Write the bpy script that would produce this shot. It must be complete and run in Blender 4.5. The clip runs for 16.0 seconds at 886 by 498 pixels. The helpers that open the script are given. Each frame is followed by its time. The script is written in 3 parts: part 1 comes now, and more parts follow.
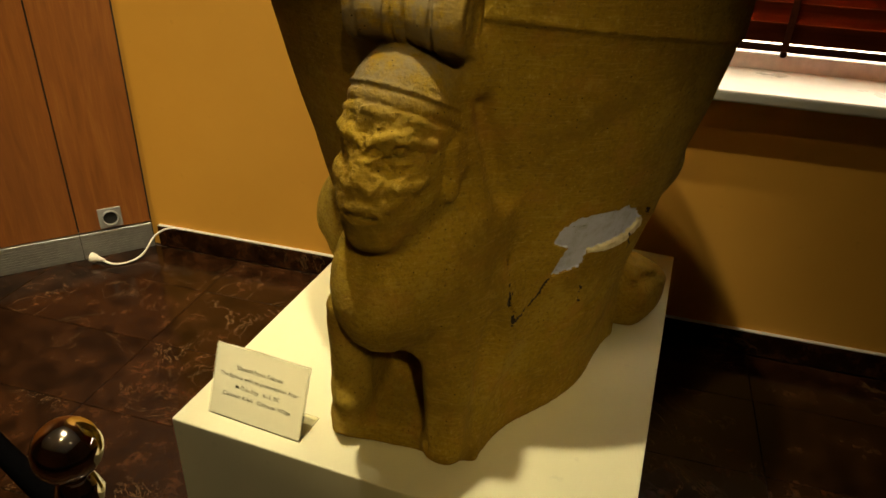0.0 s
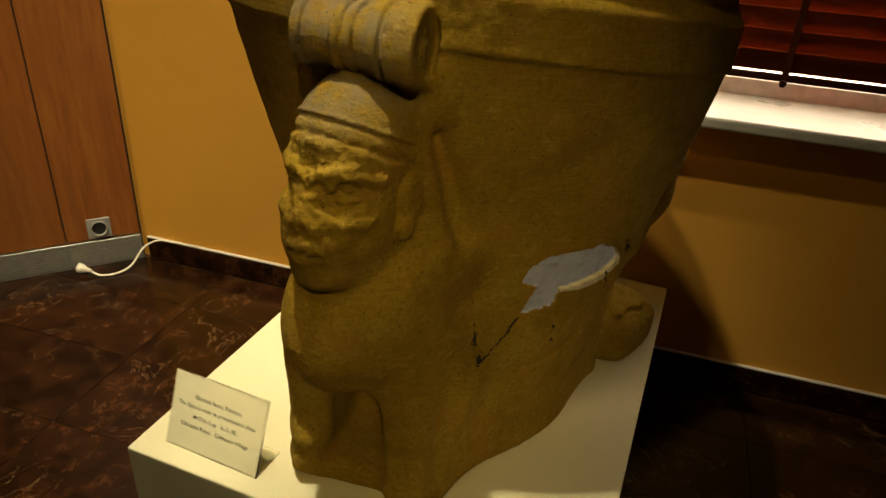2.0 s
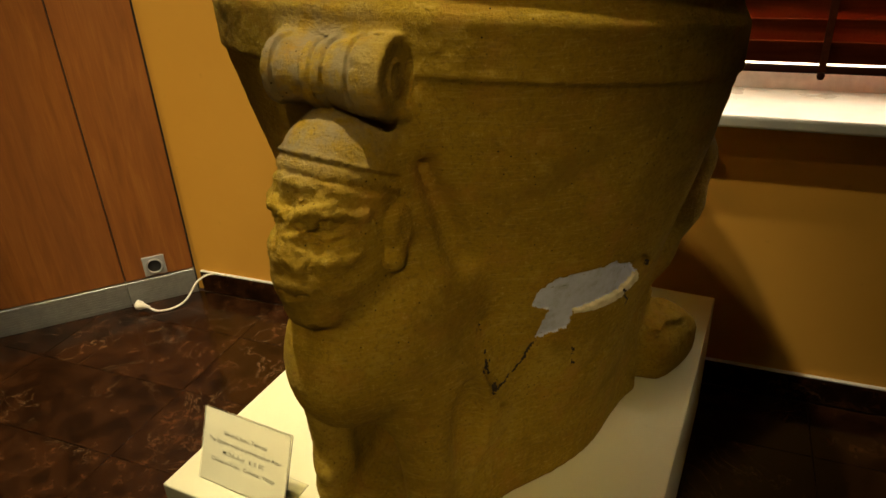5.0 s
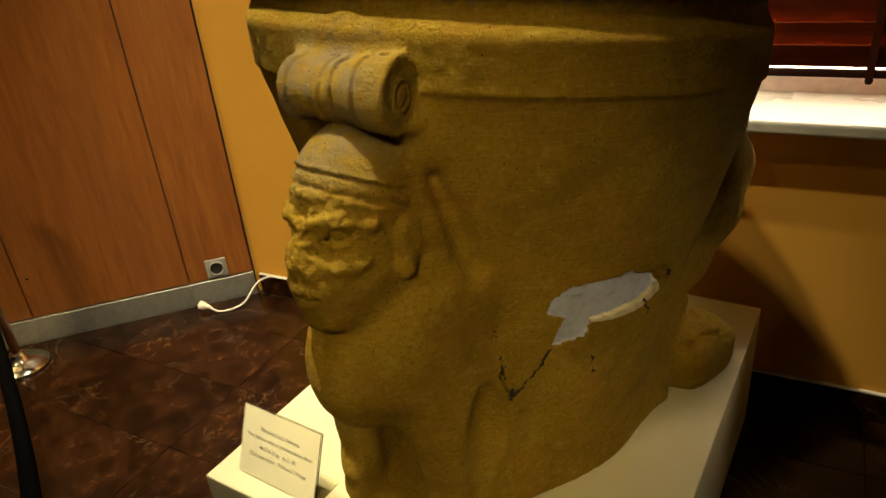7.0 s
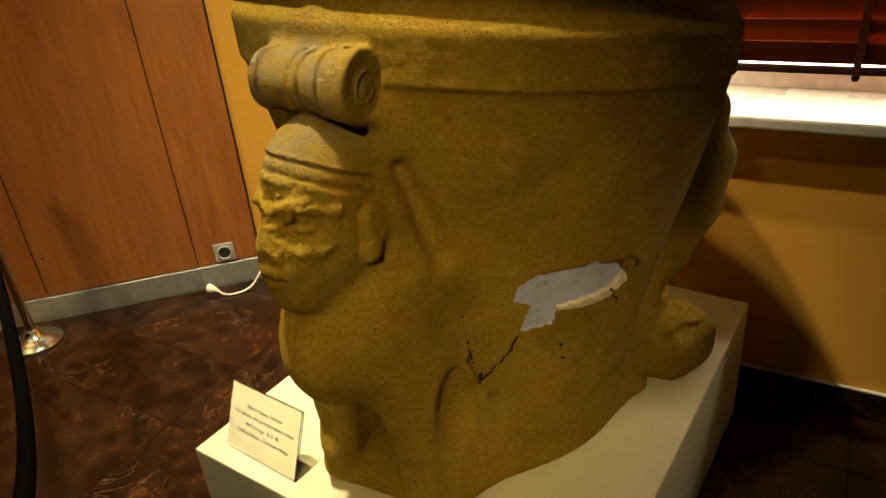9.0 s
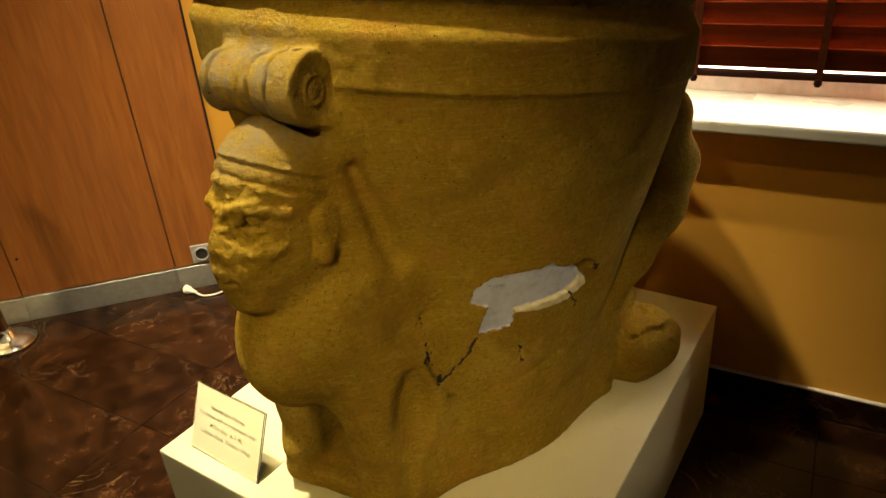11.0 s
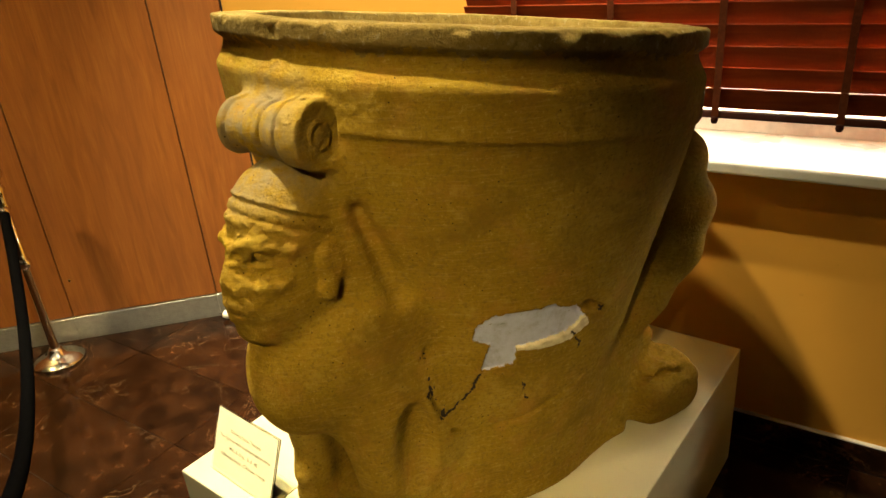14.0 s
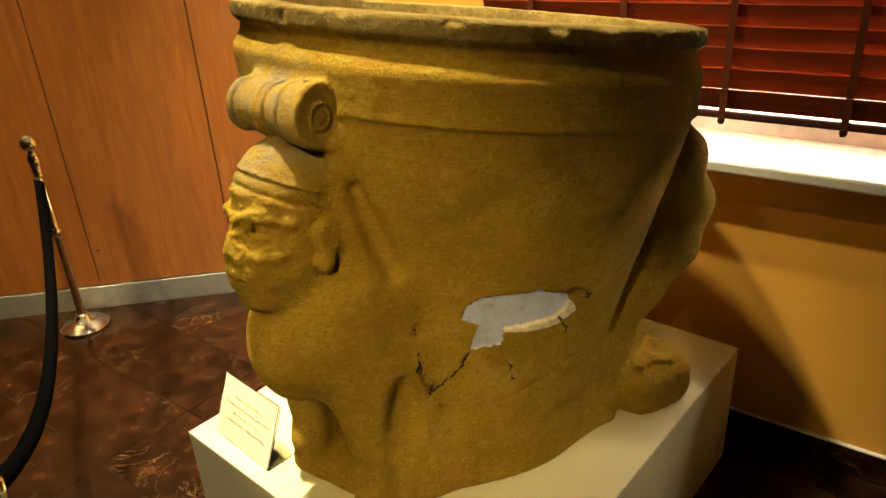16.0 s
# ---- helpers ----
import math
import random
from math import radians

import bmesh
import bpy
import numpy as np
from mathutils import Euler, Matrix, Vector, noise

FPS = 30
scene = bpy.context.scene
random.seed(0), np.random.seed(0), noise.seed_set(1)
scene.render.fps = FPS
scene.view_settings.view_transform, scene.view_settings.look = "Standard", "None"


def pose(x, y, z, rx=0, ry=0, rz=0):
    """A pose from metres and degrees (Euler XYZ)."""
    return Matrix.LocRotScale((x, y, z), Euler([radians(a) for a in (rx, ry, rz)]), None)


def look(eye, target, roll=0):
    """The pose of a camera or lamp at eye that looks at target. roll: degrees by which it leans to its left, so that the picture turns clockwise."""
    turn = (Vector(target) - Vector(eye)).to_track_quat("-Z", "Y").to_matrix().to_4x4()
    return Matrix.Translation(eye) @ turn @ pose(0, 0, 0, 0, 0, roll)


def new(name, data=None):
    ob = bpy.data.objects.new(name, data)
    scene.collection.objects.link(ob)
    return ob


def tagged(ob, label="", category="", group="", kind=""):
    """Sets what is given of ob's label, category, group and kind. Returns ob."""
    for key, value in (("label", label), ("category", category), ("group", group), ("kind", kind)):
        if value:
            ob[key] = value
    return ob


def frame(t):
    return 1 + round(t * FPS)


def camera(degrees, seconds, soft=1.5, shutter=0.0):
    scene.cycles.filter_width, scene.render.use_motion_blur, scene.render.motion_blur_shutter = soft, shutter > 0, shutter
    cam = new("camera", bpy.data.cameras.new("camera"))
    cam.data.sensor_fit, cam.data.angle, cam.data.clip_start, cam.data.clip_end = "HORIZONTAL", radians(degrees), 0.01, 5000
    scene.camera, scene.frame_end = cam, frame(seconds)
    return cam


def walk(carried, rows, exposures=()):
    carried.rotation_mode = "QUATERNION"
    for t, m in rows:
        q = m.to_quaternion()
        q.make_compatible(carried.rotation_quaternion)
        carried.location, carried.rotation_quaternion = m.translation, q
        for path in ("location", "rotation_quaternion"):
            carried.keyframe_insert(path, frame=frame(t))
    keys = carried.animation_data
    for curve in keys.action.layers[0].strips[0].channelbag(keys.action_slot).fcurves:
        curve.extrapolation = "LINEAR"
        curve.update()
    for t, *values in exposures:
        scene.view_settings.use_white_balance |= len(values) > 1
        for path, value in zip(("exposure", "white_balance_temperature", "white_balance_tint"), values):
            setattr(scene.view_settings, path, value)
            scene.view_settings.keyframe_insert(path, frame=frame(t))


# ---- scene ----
cam = camera(65.0, 16.0)
PATH = [
    (0, (0.15, 0.439, 1.366), (-0.28, 2.129, 0.387), 2.6),
    (0.5, (0.166, 0.464, 1.371), (-0.286, 2.154, 0.402), 3.0),
    (1, (0.177, 0.487, 1.374), (-0.289, 2.174, 0.406), 3.2),
    (1.5, (0.195, 0.51, 1.378), (-0.28, 2.2, 0.421), 3.5),
    (2, (0.211, 0.531, 1.379), (-0.265, 2.221, 0.422), 3.6),
    (2.5, (0.226, 0.548, 1.38), (-0.262, 2.239, 0.429), 3.3),
    (3, (0.237, 0.56, 1.383), (-0.269, 2.249, 0.438), 2.8),
    (3.5, (0.252, 0.575, 1.387), (-0.274, 2.266, 0.458), 2.1),
    (4, (0.268, 0.585, 1.389), (-0.294, 2.268, 0.466), 1.2),
    (4.5, (0.285, 0.59, 1.387), (-0.333, 2.253, 0.463), -1.0),
    (7, (0.393, 0.604, 1.405), (-0.472, 2.166, 0.504), -5.3),
    (7.5, (0.42, 0.604, 1.409), (-0.482, 2.143, 0.506), -5.4),
    (8, (0.447, 0.603, 1.411), (-0.478, 2.121, 0.493), -5.3),
    (10.5, (0.528, 0.63, 1.41), (-0.38, 2.156, 0.49), -4.6),
    (11, (0.539, 0.634, 1.409), (-0.362, 2.167, 0.493), -4.5),
    (11.5, (0.55, 0.64, 1.407), (-0.341, 2.177, 0.489), -4.8),
    (12, (0.563, 0.646, 1.413), (-0.336, 2.194, 0.522), -5.0),
    (12.5, (0.577, 0.648, 1.416), (-0.346, 2.189, 0.536), -5.4),
    (13, (0.587, 0.651, 1.421), (-0.363, 2.195, 0.575), -5.5),
    (13.5, (0.606, 0.651, 1.431), (-0.396, 2.163, 0.589), -5.4),
    (14, (0.622, 0.65, 1.435), (-0.418, 2.142, 0.604), -5.0),
    (14.5, (0.645, 0.649, 1.443), (-0.424, 2.132, 0.631), -4.1),
    (15, (0.663, 0.646, 1.443), (-0.426, 2.11, 0.623), -3.7),
    (15.5, (0.685, 0.642, 1.439), (-0.414, 2.089, 0.604), -3.6),
    (16, (0.706, 0.638, 1.437), (-0.401, 2.074, 0.592), -3.3),
]
walk(cam, [(t, look(eye, target, roll)) for t, eye, target, roll in PATH], ((0, -0.58), (2, -0.74), (4, -0.68), (7.5, -0.22), (11, 0.22), (13, 0.45), (16, 0.7)))


# ---- light ----
world = bpy.data.worlds.new("world")
scene.world = world
world.use_nodes = True
wn = world.node_tree
sky = wn.nodes.new("ShaderNodeTexSky")
sky.sky_type = "NISHITA"
sky.sun_disc = False
sky.sun_elevation, sky.sun_rotation = radians(40), radians(120)
wn.links.new(sky.outputs[0], wn.nodes["Background"].inputs[0])
wn.nodes["Background"].inputs[1].default_value = 0.12


def spot(name, place, target, watts, colour, size, degrees, blend):
    data = bpy.data.lights.new(name, "SPOT")
    data.energy, data.color, data.shadow_soft_size = watts, colour, size
    data.spot_size, data.spot_blend = radians(degrees), blend
    ob = new(name, data)
    ob.matrix_world = look(place, target)
    return ob


WARM, PALE = (1.0, 0.73, 0.28), (1.0, 0.85, 0.54)
FILL_LAMP_E = (-0.90, 1.60, 3.58)
LAMP_A, LAMP_B, LAMP_C, FILL_LAMP_D = (-0.11, 0.26, 3.58), (-0.42, 1.13, 3.58), (-2.3, 0.0, 3.58), (1.2, -1.8, 3.55)
spot("lamp_front", LAMP_A, (0.05, 1.7, 0.5), 36, WARM, 0.04, 80, 0.6)
spot("lamp_left", LAMP_B, (-0.55, 1.5, 0.2), 440, PALE, 0.04, 73, 0.95)
spot("lamp_side", LAMP_C, (-2.4, 1.45, 0.5), 450, WARM, 0.05, 58, 0.8)
# added fill light for the basin's flank, narrow to spare the wall
spot("lamp_rear", FILL_LAMP_D, (-0.06, 1.5, 0.74), 370, WARM, 0.05, 14, 1.0)
# added fill light that lifts the ochre wall left of the basin
spot("lamp_wall", FILL_LAMP_E, (-0.78, 2.45, 0.7), 480, PALE, 0.04, 52, 0.7)
scene.view_settings.exposure = 0.0


# ---- materials ----
def material(name, colour, rough=0.6, metal=0.0, spec=0.5):
    m = bpy.data.materials.new(name)
    m.use_nodes = True
    b = m.node_tree.nodes["Principled BSDF"]
    b.inputs["Base Color"].default_value = (*colour, 1)
    b.inputs["Roughness"].default_value = rough
    b.inputs["Metallic"].default_value = metal
    b.inputs["Specular IOR Level"].default_value = spec
    return m


class Tree:
    """A short way to build a material's nodes."""

    def __init__(self, m):
        self.t = m.node_tree
        self.bsdf = self.t.nodes["Principled BSDF"]

    def add(self, kind, **values):
        n = self.t.nodes.new(kind)
        for key, value in values.items():
            n.inputs[key.replace("_", " ")].default_value = value
        return n

    def link(self, a, b):
        self.t.links.new(a, b)

    def coords(self, scale=(1, 1, 1), turn=(0, 0, 0), space="Object"):
        c = self.t.nodes.new("ShaderNodeTexCoord")
        m = self.t.nodes.new("ShaderNodeMapping")
        m.inputs["Scale"].default_value = scale
        m.inputs["Rotation"].default_value = turn
        self.link(c.outputs[space], m.inputs["Vector"])
        return m.outputs[0]

    def noise(self, vec, scale, detail=4.0, rough=0.55, distort=0.0):
        n = self.add("ShaderNodeTexNoise", Scale=scale, Detail=detail, Roughness=rough, Distortion=distort)
        self.link(vec, n.inputs["Vector"])
        return n.outputs[0]

    def ramp(self, fac, stops):
        r = self.t.nodes.new("ShaderNodeValToRGB")
        e = r.color_ramp.elements
        while len(e) < len(stops):
            e.new(0.5)
        for el, (p, c) in zip(e, stops):
            el.position, el.color = p, (*c, 1) if len(c) == 3 else c
        self.link(fac, r.inputs[0])
        return r.outputs[0]

    def mix(self, fac, a, b, kind="MIX"):
        n = self.t.nodes.new("ShaderNodeMix")
        n.data_type, n.blend_type = "RGBA", kind
        for value, socket in ((fac, n.inputs[0]), (a, n.inputs[6]), (b, n.inputs[7])):
            if isinstance(value, (int, float)):
                socket.default_value = value
            elif isinstance(value, tuple):
                socket.default_value = (*value, 1)
            else:
                self.link(value, socket)
        return n.outputs[2]

    def bump(self, height, strength, distance):
        b = self.add("ShaderNodeBump", Strength=strength, Distance=distance)
        self.link(height, b.inputs["Height"])
        last = self.bsdf.inputs["Normal"].links
        if last:
            self.link(last[0].from_socket, b.inputs["Normal"])
        self.link(b.outputs[0], self.bsdf.inputs["Normal"])

    def colour(self, out):
        self.link(out, self.bsdf.inputs["Base Color"])

    def rough(self, out):
        self.link(out, self.bsdf.inputs["Roughness"])


def grey(v):
    return (v, v, v)


def stone_material():
    m = material("tuff_stone", (0.36, 0.29, 0.18), 0.95, spec=0.12)
    t = Tree(m)
    v = t.coords()
    big = t.noise(v, 4, 5, 0.6)
    fine = t.noise(v, 130, 5, 0.75)
    grit = t.noise(v, 210, 3, 0.7)
    streak = t.noise(t.coords((10, 10, 110)), 3, 3, 0.6)
    c = t.ramp(big, [(0.3, (0.28, 0.170, 0.012)), (0.5, (0.35, 0.228, 0.018)), (0.72, (0.44, 0.302, 0.042))])
    c = t.mix(t.ramp(fine, [(0.36, grey(0.5)), (0.50, grey(0.0))]), c, (0.16, 0.10, 0.024))
    c = t.mix(t.ramp(fine, [(0.58, grey(0)), (0.70, grey(0.55))]), c, (0.60, 0.44, 0.12))
    c = t.mix(t.ramp(streak, [(0.52, grey(0)), (0.75, grey(0.4))]), c, (0.54, 0.38, 0.09))
    c = t.mix(t.ramp(t.noise(v, 13, 4, 0.6), [(0.52, grey(0)), (0.72, grey(0.55))]), c, (0.40, 0.20, 0.03))
    c = t.mix(t.ramp(t.noise(v, 7, 5, 0.65, 0.5), [(0.36, grey(0.6)), (0.5, grey(0))]), c, (0.20, 0.125, 0.014))
    c = t.mix(t.ramp(t.noise(v, 24, 5, 0.7), [(0.56, grey(0)), (0.7, grey(0.4))]), c, (0.50, 0.36, 0.055))
    # greyer tone, broken by noise, on the crown of the head and the bolster
    away = t.t.nodes.new("ShaderNodeVectorMath")
    away.operation = "DISTANCE"
    t.link(v, away.inputs[0])
    away.inputs[1].default_value = (-0.17, 1.32, 1.175)
    crown = t.ramp(away.outputs["Value"], [(0.075, grey(0.85)), (0.14, grey(0))])
    crown = t.mix(1.0, crown, t.ramp(t.noise(v, 28, 4, 0.65), [(0.36, grey(0)), (0.56, grey(1))]), "MULTIPLY")
    c = t.mix(crown, c, (0.25, 0.20, 0.115))
    spots = t.add("ShaderNodeTexVoronoi", Scale=70.0)
    t.link(v, spots.inputs["Vector"])
    pit = t.ramp(spots.outputs[0], [(0.05, grey(1)), (0.12, grey(0))])
    pit = t.mix(1.0, pit, t.ramp(t.noise(v, 9), [(0.46, grey(0)), (0.54, grey(1))]), "MULTIPLY")
    c = t.mix(pit, c, (0.05, 0.032, 0.012))
    t.colour(c)
    t.bump(fine, 0.9, 0.005)
    t.bump(streak, 0.25, 0.003)
    t.bump(t.noise(v, 48, 4, 0.6), 0.3, 0.005)
    t.bump(grit, 0.6, 0.002)
    t.bump(pit, -0.6, 0.003)
    return m


def crust_material():
    """Grey-brown weathered crust on the lip of the basin."""
    m = material("weathered_crust", (0.15, 0.12, 0.06), 0.95, spec=0.15)
    t = Tree(m)
    v = t.coords()
    fine = t.noise(v, 90, 5, 0.7)
    c = t.ramp(t.noise(v, 16, 4, 0.6), [(0.3, (0.17, 0.115, 0.025)), (0.55, (0.25, 0.175, 0.045)), (0.75, (0.33, 0.25, 0.09))])
    c = t.mix(t.ramp(fine, [(0.58, grey(0)), (0.7, grey(0.7))]), c, (0.42, 0.36, 0.22))
    c = t.mix(t.ramp(fine, [(0.34, grey(0.5)), (0.46, grey(0))]), c, (0.09, 0.062, 0.018))
    t.colour(c)
    t.bump(fine, 0.9, 0.006)
    return m


def mortar_material():
    m = material("repair_mortar", (0.5, 0.5, 0.56), 0.9, spec=0.2)
    t = Tree(m)
    v = t.coords()
    c = t.ramp(t.noise(v, 45, 4, 0.7), [(0.3, (0.40, 0.43, 0.62)), (0.5, (0.52, 0.56, 0.82)), (0.75, (0.6, 0.64, 0.92))])
    c = t.mix(t.ramp(t.noise(t.coords((1, 1, 3)), 60, 2), [(0.68, grey(0)), (0.74, grey(0.8))]), c, (0.2, 0.2, 0.22))
    t.colour(c)
    t.bump(t.noise(v, 120), 0.5, 0.003)
    return m


def plaster_material():
    m = material("plaster_fill", (0.72, 0.66, 0.5), 0.9, spec=0.2)
    t = Tree(m)
    v = t.coords()
    t.colour(t.ramp(t.noise(v, 60), [(0.3, (0.55, 0.48, 0.33)), (0.6, (0.78, 0.72, 0.56))]))
    t.bump(t.noise(v, 140), 0.4, 0.002)
    return m


def marble_material():
    m = material("red_marble", (0.1, 0.03, 0.02), 0.12, spec=0.4)
    t = Tree(m)
    info = t.t.nodes.new("ShaderNodeObjectInfo")
    add = t.t.nodes.new("ShaderNodeVectorMath")
    add.operation = "MULTIPLY_ADD"
    comb = t.t.nodes.new("ShaderNodeCombineXYZ")
    for i in range(3):
        t.link(info.outputs["Random"], comb.inputs[i])
    c0 = t.t.nodes.new("ShaderNodeTexCoord")
    t.link(comb.outputs[0], add.inputs[0])
    add.inputs[1].default_value = (31, 17, 0)
    t.link(c0.outputs["Object"], add.inputs[2])
    v = add.outputs[0]
    cloud = t.noise(v, 11, 10, 0.8)
    c = t.ramp(cloud, [(0.3, (0.002, 0.0008, 0.0004)), (0.45, (0.010, 0.0036, 0.0013)), (0.58, (0.034, 0.0125, 0.0045)), (0.74, (0.10, 0.042, 0.014))])
    vein = t.noise(v, 5, 8, 0.65, 1.2)
    line = t.ramp(vein, [(0.495, grey(0)), (0.5, grey(0.55)), (0.505, grey(0))])
    gate = t.ramp(t.noise(v, 2.3, 3), [(0.5, grey(0)), (0.6, grey(1))])
    c = t.mix(t.mix(1.0, line, gate, "MULTIPLY"), c, (0.26, 0.16, 0.075))
    tone = t.ramp(info.outputs["Random"], [(0, grey(0.7)), (1, grey(1.25))])
    c = t.mix(1.0, c, tone, "MULTIPLY")
    t.colour(c)
    t.rough(t.ramp(t.noise(v, 14), [(0.3, grey(0.12)), (0.7, grey(0.24))]))
    return m


def wood_material(name, dark, mid, light, scale=(9, 9, 0.8), rough=0.42, coords="Object"):
    m = material(name, mid, rough)
    t = Tree(m)
    v = t.coords(scale, space=coords)
    g = t.noise(v, 4, 6, 0.6, 0.8)
    c = t.ramp(g, [(0.3, dark), (0.52, mid), (0.75, light)])
    broad = t.noise(t.coords((1.6, 1.6, 0.35), space=coords), 2.5, 4, 0.6)
    c = t.mix(t.ramp(broad, [(0.35, grey(0.0)), (0.7, grey(0.45))]), c, dark)
    fine = t.noise(t.coords((90, 90, 3), space=coords), 3, 3, 0.6)
    c = t.mix(t.ramp(fine, [(0.45, grey(0.25)), (0.6, grey(0))]), c, dark)
    t.colour(c)
    t.bump(fine, 0.12, 0.001)
    t.rough(t.ramp(broad, [(0.3, grey(rough - 0.08)), (0.7, grey(rough + 0.1))]))
    return m


def wall_material(name, a, b, rough=0.75):
    m = material(name, a, rough, spec=0.3)
    t = Tree(m)
    v = t.coords()
    c = t.ramp(t.noise(v, 1.6, 5, 0.6), [(0.3, a), (0.7, b)])
    c = t.mix(t.ramp(t.noise(v, 26, 3), [(0.66, grey(0)), (0.76, grey(0.3))]), c, tuple(x * 0.72 for x in a))
    t.colour(c)
    t.bump(t.noise(v, 220, 3), 0.25, 0.001)
    t.bump(t.noise(v, 12, 3), 0.2, 0.004)
    return m


def plain(name, a, rough=0.5, metal=0.0, vary=0.12, scale=30, bump=0.1, spec=0.5):
    m = material(name, a, rough, metal, spec)
    t = Tree(m)
    v = t.coords()
    n = t.noise(v, scale, 4, 0.6)
    t.colour(t.ramp(n, [(0.3, tuple(x * (1 - vary) for x in a)), (0.7, tuple(min(1, x * (1 + vary)) for x in a))]))
    t.rough(t.ramp(t.noise(v, scale * 0.4), [(0.3, grey(max(0.02, rough - 0.06))), (0.7, grey(min(1, rough + 0.08)))]))
    if bump:
        t.bump(n, bump, 0.001)
    return m


STONE, MORTAR, PLASTER, CRUST = stone_material(), mortar_material(), plaster_material(), crust_material()
# near-black colour that paints in the shade inside the shallow cracks
CRACK_SHADE = plain("crevice_shade", (0.03, 0.02, 0.012), 0.95)
MARBLE = marble_material()
GROUT = plain("tile_grout", (0.035, 0.018, 0.012), 0.8)
WOOD = wood_material("cherry_veneer", (0.19, 0.062, 0.012), (0.28, 0.096, 0.019), (0.36, 0.14, 0.03))
SLAT = wood_material("red_blind_wood", (0.16, 0.028, 0.006), (0.25, 0.048, 0.009), (0.33, 0.075, 0.014), (0.8, 9, 9), 0.5)
BAR = wood_material("dark_blind_wood", (0.02, 0.005, 0.003), (0.035, 0.009, 0.005), (0.05, 0.014, 0.007), (0.8, 9, 9), 0.45)
for m in (SLAT, BAR):
    m.node_tree.nodes["Principled BSDF"].inputs["Specular IOR Level"].default_value = 0.15
WALL = wall_material("ochre_wall", (0.54, 0.27, 0.032), (0.60, 0.31, 0.042))
# assumed colour of the unseen walls, dark to hold down bounced light
OUTER = wall_material("brown_wall", (0.14, 0.075, 0.035), (0.18, 0.095, 0.045))
CEIL = wall_material("white_ceiling", (0.5, 0.48, 0.42), (0.56, 0.54, 0.47))
PLINTH = wall_material("white_plinth_paint", (0.77, 0.73, 0.47), (0.83, 0.79, 0.53), 0.5)
SILL = plain("pale_marble_sill", (0.38, 0.37, 0.32), 0.3, vary=0.1, scale=14)
ALU = plain("brushed_aluminium", (0.36, 0.36, 0.34), 0.42, 0.7, 0.1, 60)
CHROME = plain("polished_chrome", (0.78, 0.74, 0.66), 0.08, 1.0, 0.03, 12, 0)
ROPE = plain("black_velvet", (0.003, 0.003, 0.0035), 1.0, vary=0.3, scale=200, bump=0.4, spec=0.0)
SOCKET = plain("grey_plastic", (0.3, 0.3, 0.3), 0.4)
DARK = plain("dark_plastic", (0.02, 0.02, 0.02), 0.5)
WHITE = plain("white_plastic", (0.75, 0.72, 0.64), 0.45)
PAPER = plain("cream_paper", (0.78, 0.75, 0.56), 0.8, vary=0.03)
INK = plain("black_ink", (0.05, 0.045, 0.03), 0.7)
TAPE = plain("brown_tape", (0.07, 0.018, 0.006), 0.9, vary=0.2, scale=150, spec=0.05)
FRAME = plain("white_window_frame", (0.72, 0.7, 0.66), 0.4)
ACRYL = material("clear_acrylic", (0.95, 0.95, 0.9), 0.04)
ACRYL.node_tree.nodes["Principled BSDF"].inputs["Transmission Weight"].default_value = 1.0
ACRYL.node_tree.nodes["Principled BSDF"].inputs["IOR"].default_value = 1.45
GLASS = material("window_glass", (1, 1, 1), 0.0)
GLASS.node_tree.nodes["Principled BSDF"].inputs["Transmission Weight"].default_value = 1.0
GLASS.node_tree.nodes["Principled BSDF"].inputs["IOR"].default_value = 1.02


def glow(name, colour, strength):
    m = material(name, colour, 0.6)
    b = m.node_tree.nodes["Principled BSDF"]
    b.inputs["Emission Color"].default_value = (*colour, 1)
    b.inputs["Emission Strength"].default_value = strength
    return m


BULB = glow("lamp_glow", (1.0, 0.8, 0.5), 8)
OUTSIDE = glow("bright_daylight", (1.0, 0.9, 0.68), 7.0)


# ---- mesh helpers ----
def part(name, bm, mat, parent=None, label="", smooth=False):
    me = bpy.data.meshes.new(name)
    bm.to_mesh(me)
    bm.free()
    for m in mat if isinstance(mat, (list, tuple)) else [mat]:
        me.materials.append(m)
    if smooth:
        for p in me.polygons:
            p.use_smooth = True
    ob = new(name, me)
    if parent:
        ob.parent = parent
    return tagged(ob, label) if label else ob


def empty(name, m, label, category, group="", kind=""):
    ob = new(name)
    ob.matrix_world = m
    ob.empty_display_size = 0.05
    return tagged(ob, label, category, group, kind)


def box(x0, y0, z0, x1, y1, z1, bevel=0.0, segments=2, m=None, bm=None):
    b = bmesh.new()
    bmesh.ops.create_cube(b, size=1)
    bmesh.ops.transform(b, matrix=Matrix.LocRotScale(((x0 + x1) / 2, (y0 + y1) / 2, (z0 + z1) / 2), None, (x1 - x0, y1 - y0, z1 - z0)), verts=b.verts)
    if bevel:
        bmesh.ops.bevel(b, geom=b.edges[:], offset=bevel, segments=segments, affect="EDGES", profile=0.5)
    if m is not None:
        bmesh.ops.transform(b, matrix=m, verts=b.verts)
    if bm is None:
        return b
    join(bm, b)
    return bm


def join(a, b):
    me = bpy.data.meshes.new("tmp")
    b.to_mesh(me)
    b.free()
    a.from_mesh(me)
    bpy.data.meshes.remove(me)


